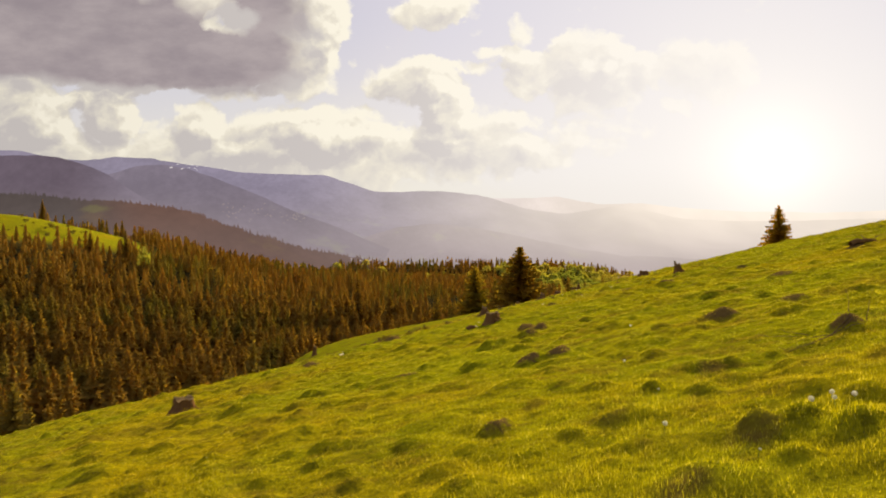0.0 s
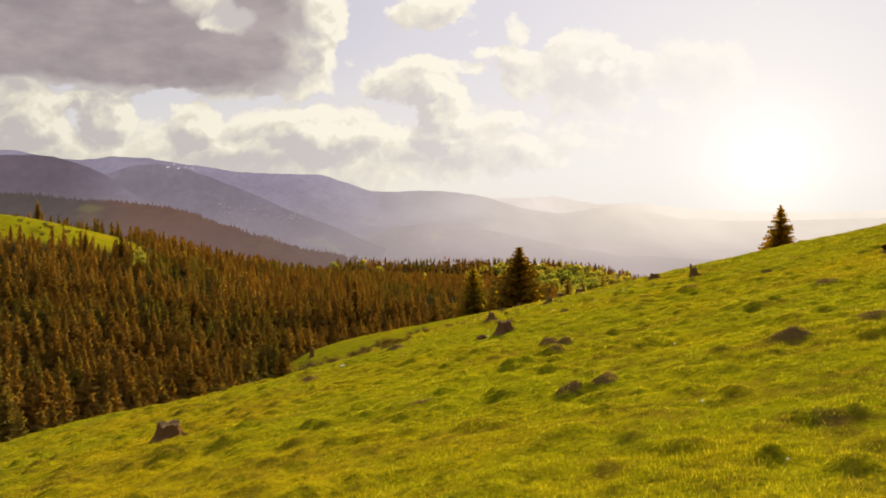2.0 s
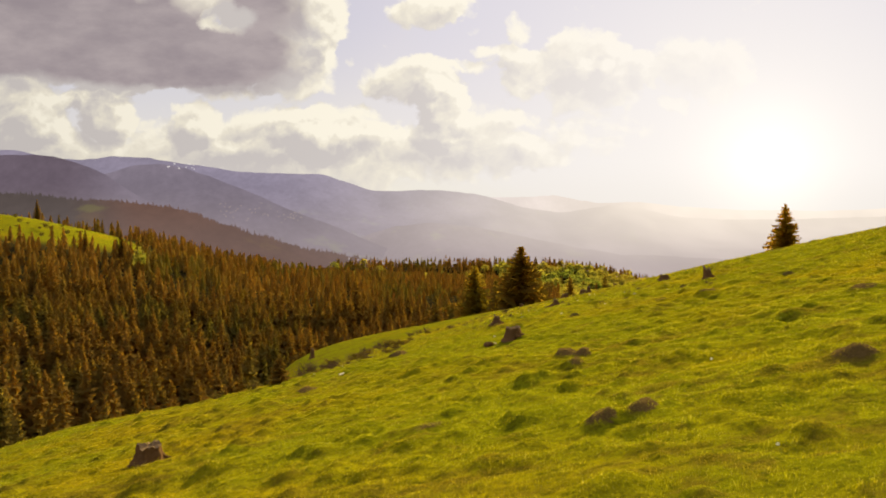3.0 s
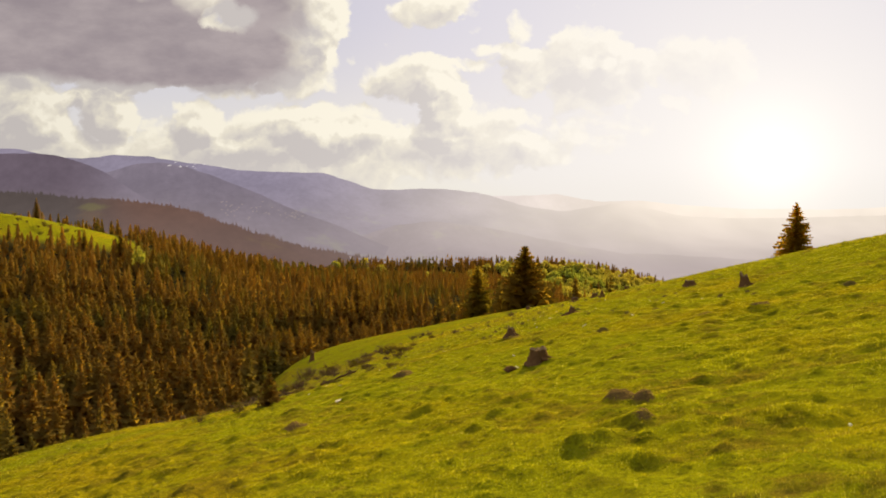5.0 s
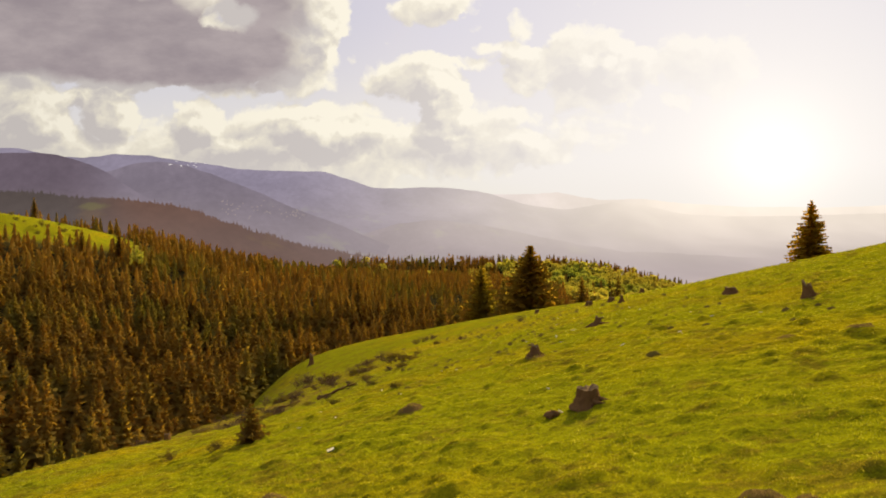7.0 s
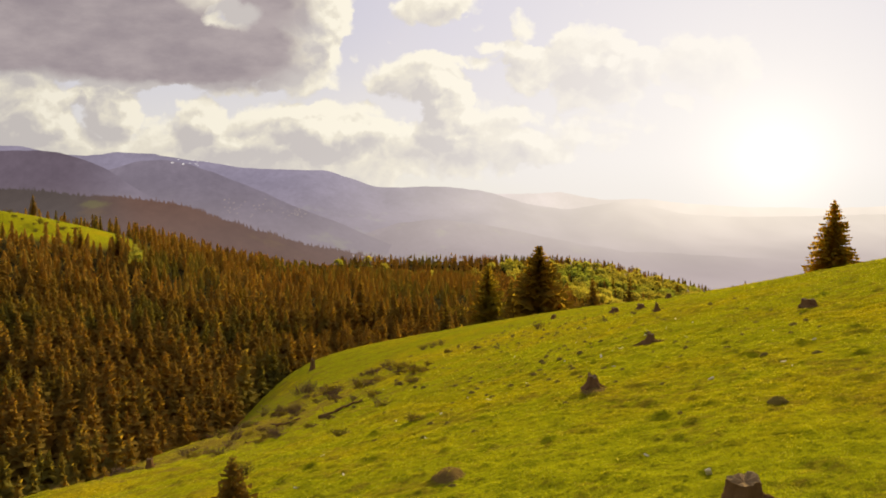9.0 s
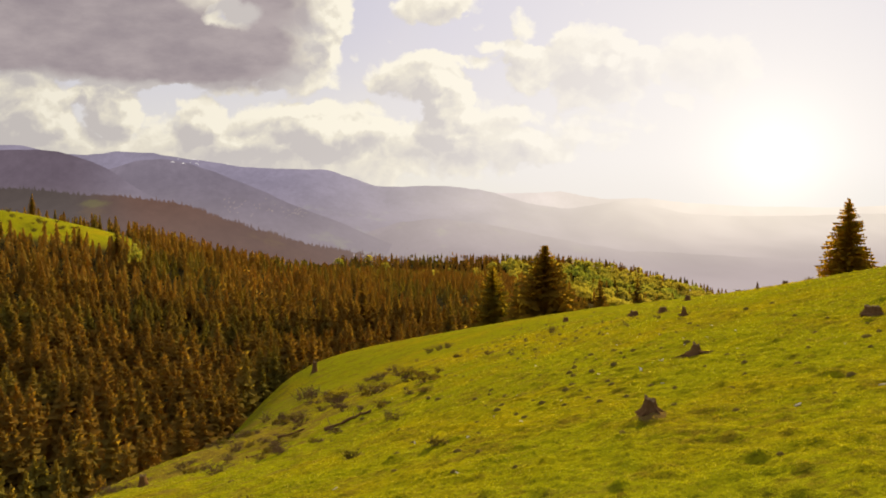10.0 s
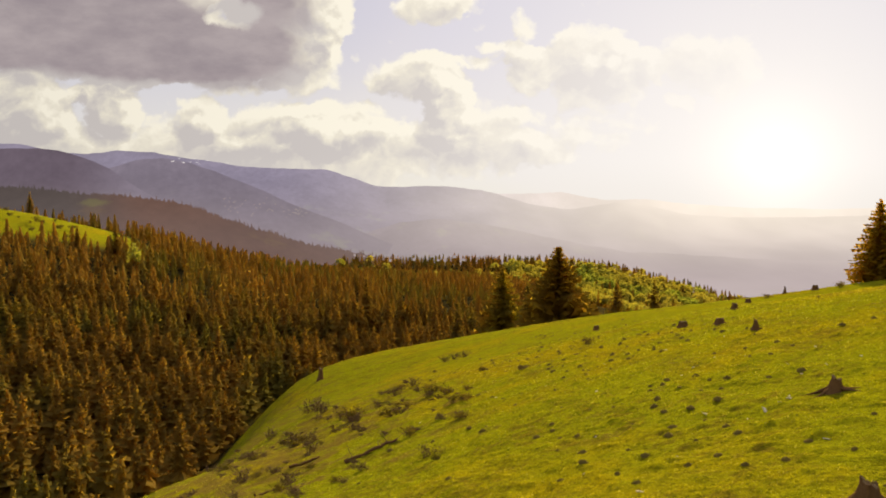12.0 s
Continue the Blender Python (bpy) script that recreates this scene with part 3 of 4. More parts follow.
# ---- far mountains ----
def mountain_range(name, dist, bearings, rises, tint, dim, foot, deep, seed, label, trees=0, air=1.0, west=None, clearing=None):
    """A wooded range across the view: crest heights by bearing, a slope with spurs in front."""
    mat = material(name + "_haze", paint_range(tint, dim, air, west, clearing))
    cols, rows = 420, 26
    side = np.linspace(bearings[0], bearings[-1], cols)
    crest = np.interp(side, bearings, rises)
    kernel = np.hanning(9)
    crest = np.convolve(np.pad(crest, 4, mode="edge"), kernel / kernel.sum(), mode="valid")
    t = np.linspace(-0.25, 1, rows)[:, None]
    x = side[None] * dist + 0 * t
    y = dist - np.maximum(t, 0) * deep - np.minimum(t, 0) * 300 + 0 * x
    top = crest[None] * dist + 2.5 * lattice(x / 45, y / 45, seed) + 5.0 * lattice(x / 160, y / 160, seed + 1)
    spur = 0.5 + 0.5 * lattice(x / (0.10 * dist) + 0.7 * t, 1.5 * t, seed + 2)
    down = np.maximum(t, 0) ** 0.9
    z = top - (top - foot) * down * (0.75 + 0.5 * spur * (1 - down) * 1.2) - 260 * np.maximum(-t, 0)
    i, j = np.meshgrid(np.arange(rows - 1), np.arange(cols - 1), indexing="ij")
    quad = np.stack([i * cols + j, (i + 1) * cols + j, (i + 1) * cols + j + 1, i * cols + j + 1], -1).reshape(-1, 4)
    ob = new(name, mesh_of(name, np.stack([x, y, z], -1), quad, mat, smooth=True))
    if trees:
        rng = np.random.default_rng(seed)
        tv, tt = [], []
        for k in range(trees):
            i, j = rng.integers(5, 14) if k % 3 else 5, rng.integers(cols)
            h, w = rng.uniform(5, 9) + 9 * rng.random() ** 5, rng.uniform(2.2, 4.2)
            cx, cy, cz = x[i, j] + rng.uniform(-4, 4), y[i, j], z[i, j] - 3
            ring = [(cx + w * np.cos(a), cy + w * np.sin(a), cz) for a in np.arange(5) * 1.2566 + rng.uniform(0, 1)]
            tv += ring + [(cx, cy, cz + h)]
            tt += [(6 * k + p, 6 * k + (p + 1) % 5, 6 * k + 5) for p in range(5)]
        tagged(new("spur_wood", mesh_of("spur_wood", np.array(tv), np.array(tt), mat)), "dark pointed spruces along a hazy wooded spur", "spruce wood", kind="stuff")
    return tagged(ob, label, "mountains", kind="structure")


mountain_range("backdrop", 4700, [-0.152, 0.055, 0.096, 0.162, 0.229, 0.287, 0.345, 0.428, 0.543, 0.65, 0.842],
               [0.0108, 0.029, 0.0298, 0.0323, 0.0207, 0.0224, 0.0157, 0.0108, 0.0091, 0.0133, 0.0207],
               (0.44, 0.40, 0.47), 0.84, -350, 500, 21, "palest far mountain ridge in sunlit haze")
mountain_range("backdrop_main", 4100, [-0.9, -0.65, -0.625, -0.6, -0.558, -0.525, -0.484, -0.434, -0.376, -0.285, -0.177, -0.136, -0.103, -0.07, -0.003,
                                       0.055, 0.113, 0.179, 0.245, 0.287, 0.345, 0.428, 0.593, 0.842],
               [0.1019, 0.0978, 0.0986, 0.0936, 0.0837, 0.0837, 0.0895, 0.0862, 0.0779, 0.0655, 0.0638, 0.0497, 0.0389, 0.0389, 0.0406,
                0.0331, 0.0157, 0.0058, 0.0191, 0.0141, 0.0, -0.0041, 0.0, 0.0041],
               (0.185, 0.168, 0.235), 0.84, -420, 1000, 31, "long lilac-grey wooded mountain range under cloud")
# the darker left tint is cloud shade put into the colour
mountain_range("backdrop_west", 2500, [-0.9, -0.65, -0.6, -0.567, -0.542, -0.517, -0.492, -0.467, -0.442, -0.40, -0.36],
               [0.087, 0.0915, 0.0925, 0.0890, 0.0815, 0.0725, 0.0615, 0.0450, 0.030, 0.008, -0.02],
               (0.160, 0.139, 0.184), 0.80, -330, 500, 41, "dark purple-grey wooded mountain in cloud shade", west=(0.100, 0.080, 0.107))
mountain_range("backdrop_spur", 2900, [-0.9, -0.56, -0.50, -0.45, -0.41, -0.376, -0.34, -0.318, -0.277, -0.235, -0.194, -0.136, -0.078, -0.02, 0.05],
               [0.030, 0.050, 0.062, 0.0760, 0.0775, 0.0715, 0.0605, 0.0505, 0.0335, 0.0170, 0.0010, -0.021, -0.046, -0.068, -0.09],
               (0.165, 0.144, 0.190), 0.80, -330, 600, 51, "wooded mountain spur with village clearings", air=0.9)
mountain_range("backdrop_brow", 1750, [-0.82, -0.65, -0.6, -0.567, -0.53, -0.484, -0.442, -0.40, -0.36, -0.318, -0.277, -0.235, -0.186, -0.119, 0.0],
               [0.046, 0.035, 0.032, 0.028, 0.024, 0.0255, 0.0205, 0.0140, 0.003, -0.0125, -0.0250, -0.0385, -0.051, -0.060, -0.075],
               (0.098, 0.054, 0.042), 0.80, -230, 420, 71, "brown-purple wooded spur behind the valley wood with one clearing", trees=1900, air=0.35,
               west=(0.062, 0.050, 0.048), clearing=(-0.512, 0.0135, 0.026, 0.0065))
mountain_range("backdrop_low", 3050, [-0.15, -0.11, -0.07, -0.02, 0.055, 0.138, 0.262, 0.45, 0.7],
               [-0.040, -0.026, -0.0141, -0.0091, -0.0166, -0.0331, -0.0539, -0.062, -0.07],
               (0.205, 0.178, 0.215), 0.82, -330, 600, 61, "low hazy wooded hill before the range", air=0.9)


# ---- conifers ----
def crown(height, seed, whorls, per, spray, base=0.10, width=0.20, droop=0.35, ragged=0.25):
    """Corners and triangles of a spruce crown: whorls of drooping boughs, each with hanging sprays."""
    rng = np.random.default_rng(seed)
    verts, tris, n = [], [], 0
    for w in range(whorls):
        f = (w + rng.uniform(-0.3, 0.3)) / whorls
        z = height * (base + (0.985 - base) * f)
        reach = height * width * (1 - f) ** 0.85 * (1 if f > 0.12 else 0.75 + 2 * f) + 0.012 * height
        count = max(4, int(per * (0.6 + 0.5 * (1 - f))))
        turn = rng.uniform(0, 6.28)
        for b in range(count):
            a = turn + 6.283 * (b + rng.uniform(-0.3, 0.3)) / count
            rise_b = z + rng.uniform(-0.8, 0.8) * height / whorls
            long = reach * rng.uniform(1 - ragged * 1.6, 1 + ragged)
            out = np.array([np.cos(a), np.sin(a), 0])
            side = np.array([-np.sin(a), np.cos(a), 0])
            steps = max(1, int(spray * (0.4 + 0.6 * (1 - f)) + 0.5))
            for s in range(steps):
                q0, q1 = s / steps, (s + 1.25) / steps
                lift = 0.28 * (f - 0.25)

                def bough(q):
                    return out * long * q + np.array([0, 0, rise_b + long * (lift * q - droop * q * q * (1 - 0.5 * f) + 0.10 * q ** 4)])

                p, e = bough(q0), bough(min(q1, 1.05))
                half = long * (0.52 * (1 - 0.6 * q0)) / (1 + 0.16 * steps) * rng.uniform(0.7, 1.3) + 0.006 * height
                hang = np.array([0, 0, -half * rng.uniform(0.3, 0.9)])
                m = (p + e) / 2
                low = m + side * half * rng.uniform(-0.5, 0.5) + np.array([0, 0, -height * 0.035 * rng.uniform(0.6, 1.5) * (1.15 - q0)])
                verts += [p, m + side * half + hang, e, m - side * half + hang, low]
                tris += [(n, n + 1, n + 2), (n, n + 2, n + 3), (n, n + 4, n + 2)]
                n += 5
    return np.array(verts), np.array(tris)


def trunk_mesh(name, height, radius, seed):
    rng = np.random.default_rng(seed)
    b = Build()
    zs = np.linspace(-0.02 * height, height * 0.97, 9)
    pts = np.stack([0.004 * height * rng.standard_normal(9), 0.004 * height * rng.standard_normal(9), zs], -1)
    b.tube(pts, radius * (1 - zs / height * 0.96).clip(0.03), 8, rng, 0.06)
    return b.mesh(name, BARK, True)


def spruce(x, y, height, seed, label, group="", whorls=30, per=9, spray=6, needles=NEEDLES, top=None, **shape):
    z = float(land(np.array(x), np.array(y)))
    height = height if top is None else top - z
    tree = new("spruce")
    tree.location = (x, y, z - 0.15)
    part("trunk", trunk_mesh("trunk", height, height * 0.016, seed), tree)
    v, t = crown(height, seed, whorls, per, spray, **shape)
    part("crown", mesh_of("crown", v, t, needles), tree)
    return tagged(tree, label, "spruce tree", group)


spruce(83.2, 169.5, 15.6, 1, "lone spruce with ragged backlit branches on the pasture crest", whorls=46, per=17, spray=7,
       needles=LIT_NEEDLES, top=4.6, width=0.31, base=0.01, droop=0.26, ragged=0.36)
spruce(23.25, 206, 27.5, 2, "tall dense dark spruce behind the pasture crest", whorls=50, per=15, spray=6, needles=SUNLIT_NEEDLES, top=-7.0, width=0.46, base=0.03, droop=0.25, ragged=0.26)
spruce(10.5, 227, 25.0, 3, "slimmer dark spruce beside a taller one", whorls=46, per=13, spray=6, needles=SUNLIT_NEEDLES, top=-14.0, width=0.36, base=0.03, droop=0.25, ragged=0.26)


def ragged(height, seed, tiers, points, width, base=0.06, sprays=0):
    """A small spruce: overlapping ragged skirts of drooping boughs round a thin leader."""
    rng = np.random.default_rng(seed)
    verts, tris, n = [], [], 0
    for k in range(tiers):
        f = k / tiers
        z = height * (base + (0.97 - base) * f)
        r = height * width * (1 - f) ** 0.72 + 0.010 * height
        up = height * (1.45 / tiers) * (1 - base)
        turn = rng.uniform(0, 6.28)
        verts.append((rng.normal() * 0.01 * height, rng.normal() * 0.01 * height, min(z + up, height)))
        for p in range(points):
            a = turn + 6.283 * p / points + rng.normal() * 0.12
            q = r * (rng.uniform(0.8, 1.25) if p % 2 == 0 else rng.uniform(0.42, 0.66))
            drop = -0.36 * q * rng.uniform(0.5, 1.4) if p % 2 == 0 else 0.30 * up * rng.uniform(0.4, 1.0)
            verts.append((q * np.cos(a), q * np.sin(a), z + drop))
        for p in range(points):
            tris.append((n, n + 1 + p, n + 1 + (p + 1) % points))
        n += points + 1
    for k in range(sprays):
        f = rng.random() ** 1.4
        z = height * (base + (0.95 - base) * f)
        a, r = rng.uniform(0, 6.28), height * width * (1 - f) * rng.uniform(0.6, 1.3) + 0.02 * height
        tip = np.array([r * np.cos(a), r * np.sin(a), z - 0.25 * r])
        side = np.array([-np.sin(a), np.cos(a), 0]) * height * 0.012 * rng.uniform(0.7, 1.6)
        root = tip * np.array([0.45, 0.45, 1]) + np.array([0, 0, 0.18 * r])
        verts += [tip, root + side, root - side - np.array([0, 0, height * 0.012])]
        tris.append((n, n + 1, n + 2))
        n += 3
    return np.array(verts), np.array(tris)


# the trees of the woods, of a few growths each
def wood_spruce(height, width, seed):
    """A forest spruce: a dense inner cone and loose drooping boughs round it."""
    v, t = ragged(height * 0.97, seed, 9, 8, width * 0.66)
    w, u = crown(height, seed + 50, 14, 9, 1, base=0.05, width=width * 1.1, droop=0.32, ragged=0.34)
    return np.concatenate([v, w]), np.concatenate([t, u + len(v)])


SMALL = [wood_spruce(h, wd, 100 + k)
         for k, (h, wd) in enumerate(((16, 0.25), (18, 0.23), (13, 0.28), (19, 0.21), (17, 0.24), (14, 0.26), (11, 0.30)))]
TINY = [ragged(16, 200 + k, 6, 8, 0.28 - 0.018 * k, sprays=16) for k in range(5)]


def many(name, kinds, xs, ys, scales, turns, mat, label, category, sink=0.3, squash=None):
    """One mesh of many trees, built from a few kinds."""
    rng = np.random.default_rng(len(xs))
    verts, tris, n = [], [], 0
    zs = land(xs, ys)
    pick = rng.integers(0, len(kinds), len(xs))
    for k, (v, t) in enumerate(kinds):
        idx = np.nonzero(pick == k)[0]
        if not len(idx):
            continue
        c, s = np.cos(turns[idx]), np.sin(turns[idx])
        sc = scales[idx][:, None]
        px = (v[None, :, 0] * c[:, None] - v[None, :, 1] * s[:, None]) * sc + xs[idx][:, None]
        py = (v[None, :, 0] * s[:, None] + v[None, :, 1] * c[:, None]) * sc + ys[idx][:, None]
        pz = v[None, :, 2] * sc + zs[idx][:, None] - sink
        verts.append(np.stack([px, py, pz], -1).reshape(-1, 3))
        tris.append((t[None] + (np.arange(len(idx)) * len(v))[:, None, None]).reshape(-1, 3) + n)
        n += len(idx) * len(v)
    ob = new(name, mesh_of(name, np.concatenate(verts), np.concatenate(tris), mat))
    return tagged(ob, label, category, kind="stuff")


def scatter(count, x0, x1, y0, y1, keep, gap, rng):
    """Places in a box, kept apart by about gap metres."""
    xs, ys = rng.uniform(x0, x1, count), rng.uniform(y0, y1, count)
    ok = keep(xs, ys)
    xs, ys = xs[ok], ys[ok]
    cell = np.floor(np.stack([xs, ys], -1) / gap).astype(int)
    _, first = np.unique(cell, axis=0, return_index=True)
    return xs[first], ys[first]


def in_wedge(x, y):
    return (x > -0.74 * y - 12) & (x < 0.72 * y + 10)


def wooded(x, y):
    hill = np.exp(-((x + 318) ** 2 / 118.0 ** 2 + (y - 458) ** 2 / 66.0 ** 2))
    return (valley(x, y) > meadow(x, y) + 1.5) & in_wedge(x, y) & (hill < 0.27)


rng = np.random.default_rng(7)
xs, ys = scatter(9000, -330, 80, 95, 330, wooded, 4.9, rng)
many("spruce_wood", SMALL, xs, ys, rng.uniform(0.45, 0.95, len(xs)) ** 1.0, rng.uniform(0, 6.28, len(xs)), NEEDLES,
     "dense dark spruce wood filling the valley", "spruce wood")
xs, ys = scatter(16000, -420, 130, 330, 860, lambda x, y: wooded(x, y) & (x < 0.12 * y + 20), 7.0, rng)
many("far_spruce_wood", TINY, xs, ys, rng.uniform(0.45, 0.95, len(xs)), rng.uniform(0, 6.28, len(xs)), NEEDLES,
     "dark spruce wood on the far valley side", "spruce wood")


def leaf_clump(seed, size=7.0):
    """A round-headed young broadleaf crown of small tilted leaf sprays."""
    rng = np.random.default_rng(seed)
    verts, tris = [], []
    for k in range(130):
        d = rng.standard_normal(3)
        d /= np.linalg.norm(d)
        d[2] = abs(d[2]) * 1.1 - 0.25
        c = d * size * np.array([0.55, 0.55, 0.62]) * rng.uniform(0.7, 1.05) + np.array([0, 0, size * 0.75])
        a, b = rng.standard_normal(3), rng.standard_normal(3)
        a, b = a / np.linalg.norm(a), b / np.linalg.norm(b)
        w = size * rng.uniform(0.09, 0.17)
        verts += [c + a * w, c + b * w, c - (a + b) * w * 0.7]
        tris.append((3 * k, 3 * k + 1, 3 * k + 2))
    return np.array(verts), np.array(tris)


CLUMPS = [leaf_clump(300 + k) for k in range(5)]
xs, ys = scatter(20000, -160, 430, 620, 1030, lambda x, y: in_wedge(x, y), 9.0, rng)
leaf = (xs > 95 + 60 * lattice(xs / 50, ys / 50, 4)) | (rng.random(len(xs)) < 0.10)
leaf &= ~((ys > 970) & (rng.random(len(xs)) < 0.85)) & ~(rng.random(len(xs)) < 0.10)
many("broadleaf_wood", CLUMPS, xs[leaf], ys[leaf], rng.uniform(0.9, 1.7, leaf.sum()), rng.uniform(0, 6.28, leaf.sum()), LEAVES,
     "bright young-green broadleaf wood on a sunlit ridge", "broadleaf wood")
many("ridge_spruces", TINY, xs[~leaf], ys[~leaf], rng.uniform(0.6, 1.1, (~leaf).sum()), rng.uniform(0, 6.28, (~leaf).sum()), NEEDLES,
     "dark spruces standing among the broadleaf ridge wood", "spruce wood")


# ---- single spruces at the edges of the woods ----
for k, (x, y, h, wd) in enumerate(((-2.5, 238, 24, 0.16), (36, 196, 12, 0.17), (48, 205, 14, 0.16), (16.5, 215, 22, 0.15), (56, 214, 12, 0.15),
                                   (-38, 300, 26, 0.15), (-292, 495, 15, 0.16), (-190, 406, 19, 0.15), (-207, 398, 16, 0.17), (-163, 388, 18, 0.15),
                                   (-176, 398, 21, 0.14), (-62, 128, 17, 0.18), (-50, 112, 14, 0.2), (-72, 118, 18, 0.18), (-84, 132, 19, 0.17),
                                   (-45, 128, 15, 0.2), (-60, 100, 14, 0.2))):
    spruce(x, y, h, 500 + k, "dark spruce standing at the edge of the valley wood", "wood edge spruces", whorls=30, per=10, spray=5, width=wd * 1.4, base=0.04)
birch = new("birch")
birch.location = (-168, 380, float(land(np.array(-168.0), np.array(380.0))) - 0.2)
part("trunk", trunk_mesh("trunk", 14, 0.16, 611), birch)
v, t = leaf_clump(610, 11.0)
part("crown", mesh_of("crown", v * np.array([0.6, 0.6, 1.2]), t, LEAVES), birch)
tagged(birch, "bright yellow-green young birch among dark spruces", "birch tree")


spruce(-8.2, 38.0, 1.75, 640, "small bushy young spruce in the pasture", whorls=18, per=12, spray=4, width=0.42, base=0.02, droop=0.15)


# ---- stumps and snags ----
def stump(x, y, radius, height, seed, roots, label, taper=0.85, lean=0.0, spike=0.0, reach=1.0, group="old stumps"):
    """An old stump: fluted bark body, ragged cut top and roots running into the turf."""
    rng = np.random.default_rng(seed)
    z = float(turf(x, y))
    ob = new("stump")
    ob.location = (x, y, z - 0.06)
    sides, levels = 26, 10
    ang = np.arange(sides) * 2 * np.pi / sides
    flute = 1 + 0.10 * np.sin(ang * 5 + seed) + 0.07 * np.sin(ang * 2 + 1.7 * seed) + 0.06 * rng.standard_normal(sides)
    rows = []
    for k in range(levels):
        f = k / (levels - 1)
        flare = 1 + 0.50 * (1 - f) ** 2.5
        r = radius * flute * flare * (1 - (1 - taper) * f) * (1 + 0.035 * rng.standard_normal(sides))
        rim = height * f + (f > 0.99) * (0.045 * height * rng.standard_normal(sides) + 0.06 * height * np.sin(3 * ang + seed) + spike * height * np.maximum(0, np.cos(ang - 2.6)) ** 2)
        rows.append(np.stack([r * np.cos(ang) + lean * rim, r * np.sin(ang), rim + 0 * ang], -1))
    body = np.concatenate(rows)
    i, j = np.meshgrid(np.arange(levels - 1), np.arange(sides), indexing="ij")
    quad = np.stack([i * sides + j, i * sides + (j + 1) % sides, (i + 1) * sides + (j + 1) % sides, (i + 1) * sides + j], -1).reshape(-1, 4)
    part("bark", mesh_of("bark", body, quad, OLD_WOOD, True), ob)
    inner = rows[-1].copy()
    mid = inner.mean(0)
    ring = mid + (inner - mid) * 0.72 + np.array([0, 0, 1]) * 0.06 * height * rng.standard_normal((sides, 1))
    top = np.concatenate([inner, ring, [mid - np.array([0, 0, 0.10 * height])]])
    quad = [(s, (s + 1) % sides, sides + (s + 1) % sides, sides + s) for s in range(sides)]
    tri = [(sides + s, sides + (s + 1) % sides, 2 * sides) for s in range(sides)]
    part("cut_top", mesh_of("cut_top", top, [np.array(quad), np.array(tri)], CUT_WOOD), ob, "pale splintered cut wood")
    for k in range(roots):
        a = 6.283 * (k + rng.uniform(-0.3, 0.3)) / roots
        long = reach * radius * rng.uniform(0.9, 2.0)
        q = np.linspace(0, 1, 7)
        rx, ry = np.cos(a + 0.5 * q * rng.uniform(-1, 1)) * (radius * 0.7 + long * q), np.sin(a) * (radius * 0.7 + long * q)
        rz = turf(x + rx, y + ry) - z + 0.06 + 0.30 * height * (1 - q) ** 2 - 0.03
        b = Build()
        b.tube(np.stack([rx, ry, rz], -1), radius * 0.27 * (1 - 0.85 * q), 7, rng, 0.08)
        part("root", b.mesh("root", OLD_WOOD, True), ob)
    return tagged(ob, label, "tree stump", group)


stump(2.80, 29.4, 0.31, 0.52, 11, 5, "broad grey-brown tree stump with a splintered pale rim")
stump(15.3, 42.5, 0.25, 0.62, 12, 3, "leaning broken stump with a splintered top", 0.72, -0.18, 0.35)
stump(16.0, 52.5, 0.32, 0.40, 13, 5, "low dark stump half sunk in the turf")
stump(3.2, 42.7, 0.28, 0.50, 14, 5, "dark stump with spreading roots in short grass", 0.55, 0.0, 0.2, 1.5)
stump(8.25, 52.9, 0.27, 0.52, 15, 5, "weathered stump with long surface roots and pale chips", 0.55, 0.1, 0.25, 2.2)
stump(15.4, 75.0, 0.24, 0.72, 16, 4, "cone-shaped dark stump standing alone in pasture", 0.4, 0.0, 0.3)
stump(-6.41, 18.6, 0.30, 0.48, 17, 4, "pale-topped tree stump near the pasture edge")
stump(-22.99, 65.8, 0.24, 0.70, 18, 3, "short dark post-like stump on the slope edge", 0.8)
stump(-30.0, 158.5, 0.42, 2.2, 19, 3, "tall broken trunk standing on the far pasture edge", 0.8, 0.06, 0.15)
stump(12.5, 111.0, 0.3, 0.6, 20, 4, "small dark stump far across the pasture")
stump(24.5, 100.0, 0.28, 0.6, 21, 4, "small dark stump far across the pasture")
stump(66.8, 163.0, 0.55, 0.9, 22, 3, "thick dark stump below the lone spruce", 0.9)
stump(63.3, 168.0, 0.3, 1.3, 23, 2, "thin broken snag on the pasture crest", 0.5, 0.05, 0.3)
stump(48.0, 150.0, 0.4, 0.7, 24, 3, "small dark stump on the pasture crest")
stump(15.5, 89.4, 0.4, 0.55, 25, 3, "low rotten stump in mole-dug pasture")
stump(16.8, 84.5, 0.35, 0.5, 26, 3, "low rotten stump in mole-dug pasture")


# ---- molehills ----
def mound_mesh(seed):
    rng = np.random.default_rng(seed)
    rings, sides = 6, 14
    ang = np.arange(sides) * 2 * np.pi / sides
    verts = []
    for k in range(rings):
        q = k / (rings - 1)
        r = q * (1 + 0.10 * rng.standard_normal(sides) + 0.12 * np.sin(2 * ang + seed))
        h = 0.62 * (1 - q ** 1.7) ** 0.9 + 0.085 * rng.standard_normal(sides) * (q < 0.95) - 0.14 * (q > 0.95)
        verts.append(np.stack([r * np.cos(ang), r * np.sin(ang), h], -1))
    i, j = np.meshgrid(np.arange(rings - 1), np.arange(sides), indexing="ij")
    quad = np.stack([i * sides + j, (i + 1) * sides + j, (i + 1) * sides + (j + 1) % sides, i * sides + (j + 1) % sides], -1).reshape(-1, 4)
    return mesh_of("molehill", np.concatenate(verts), quad, SOIL, True)


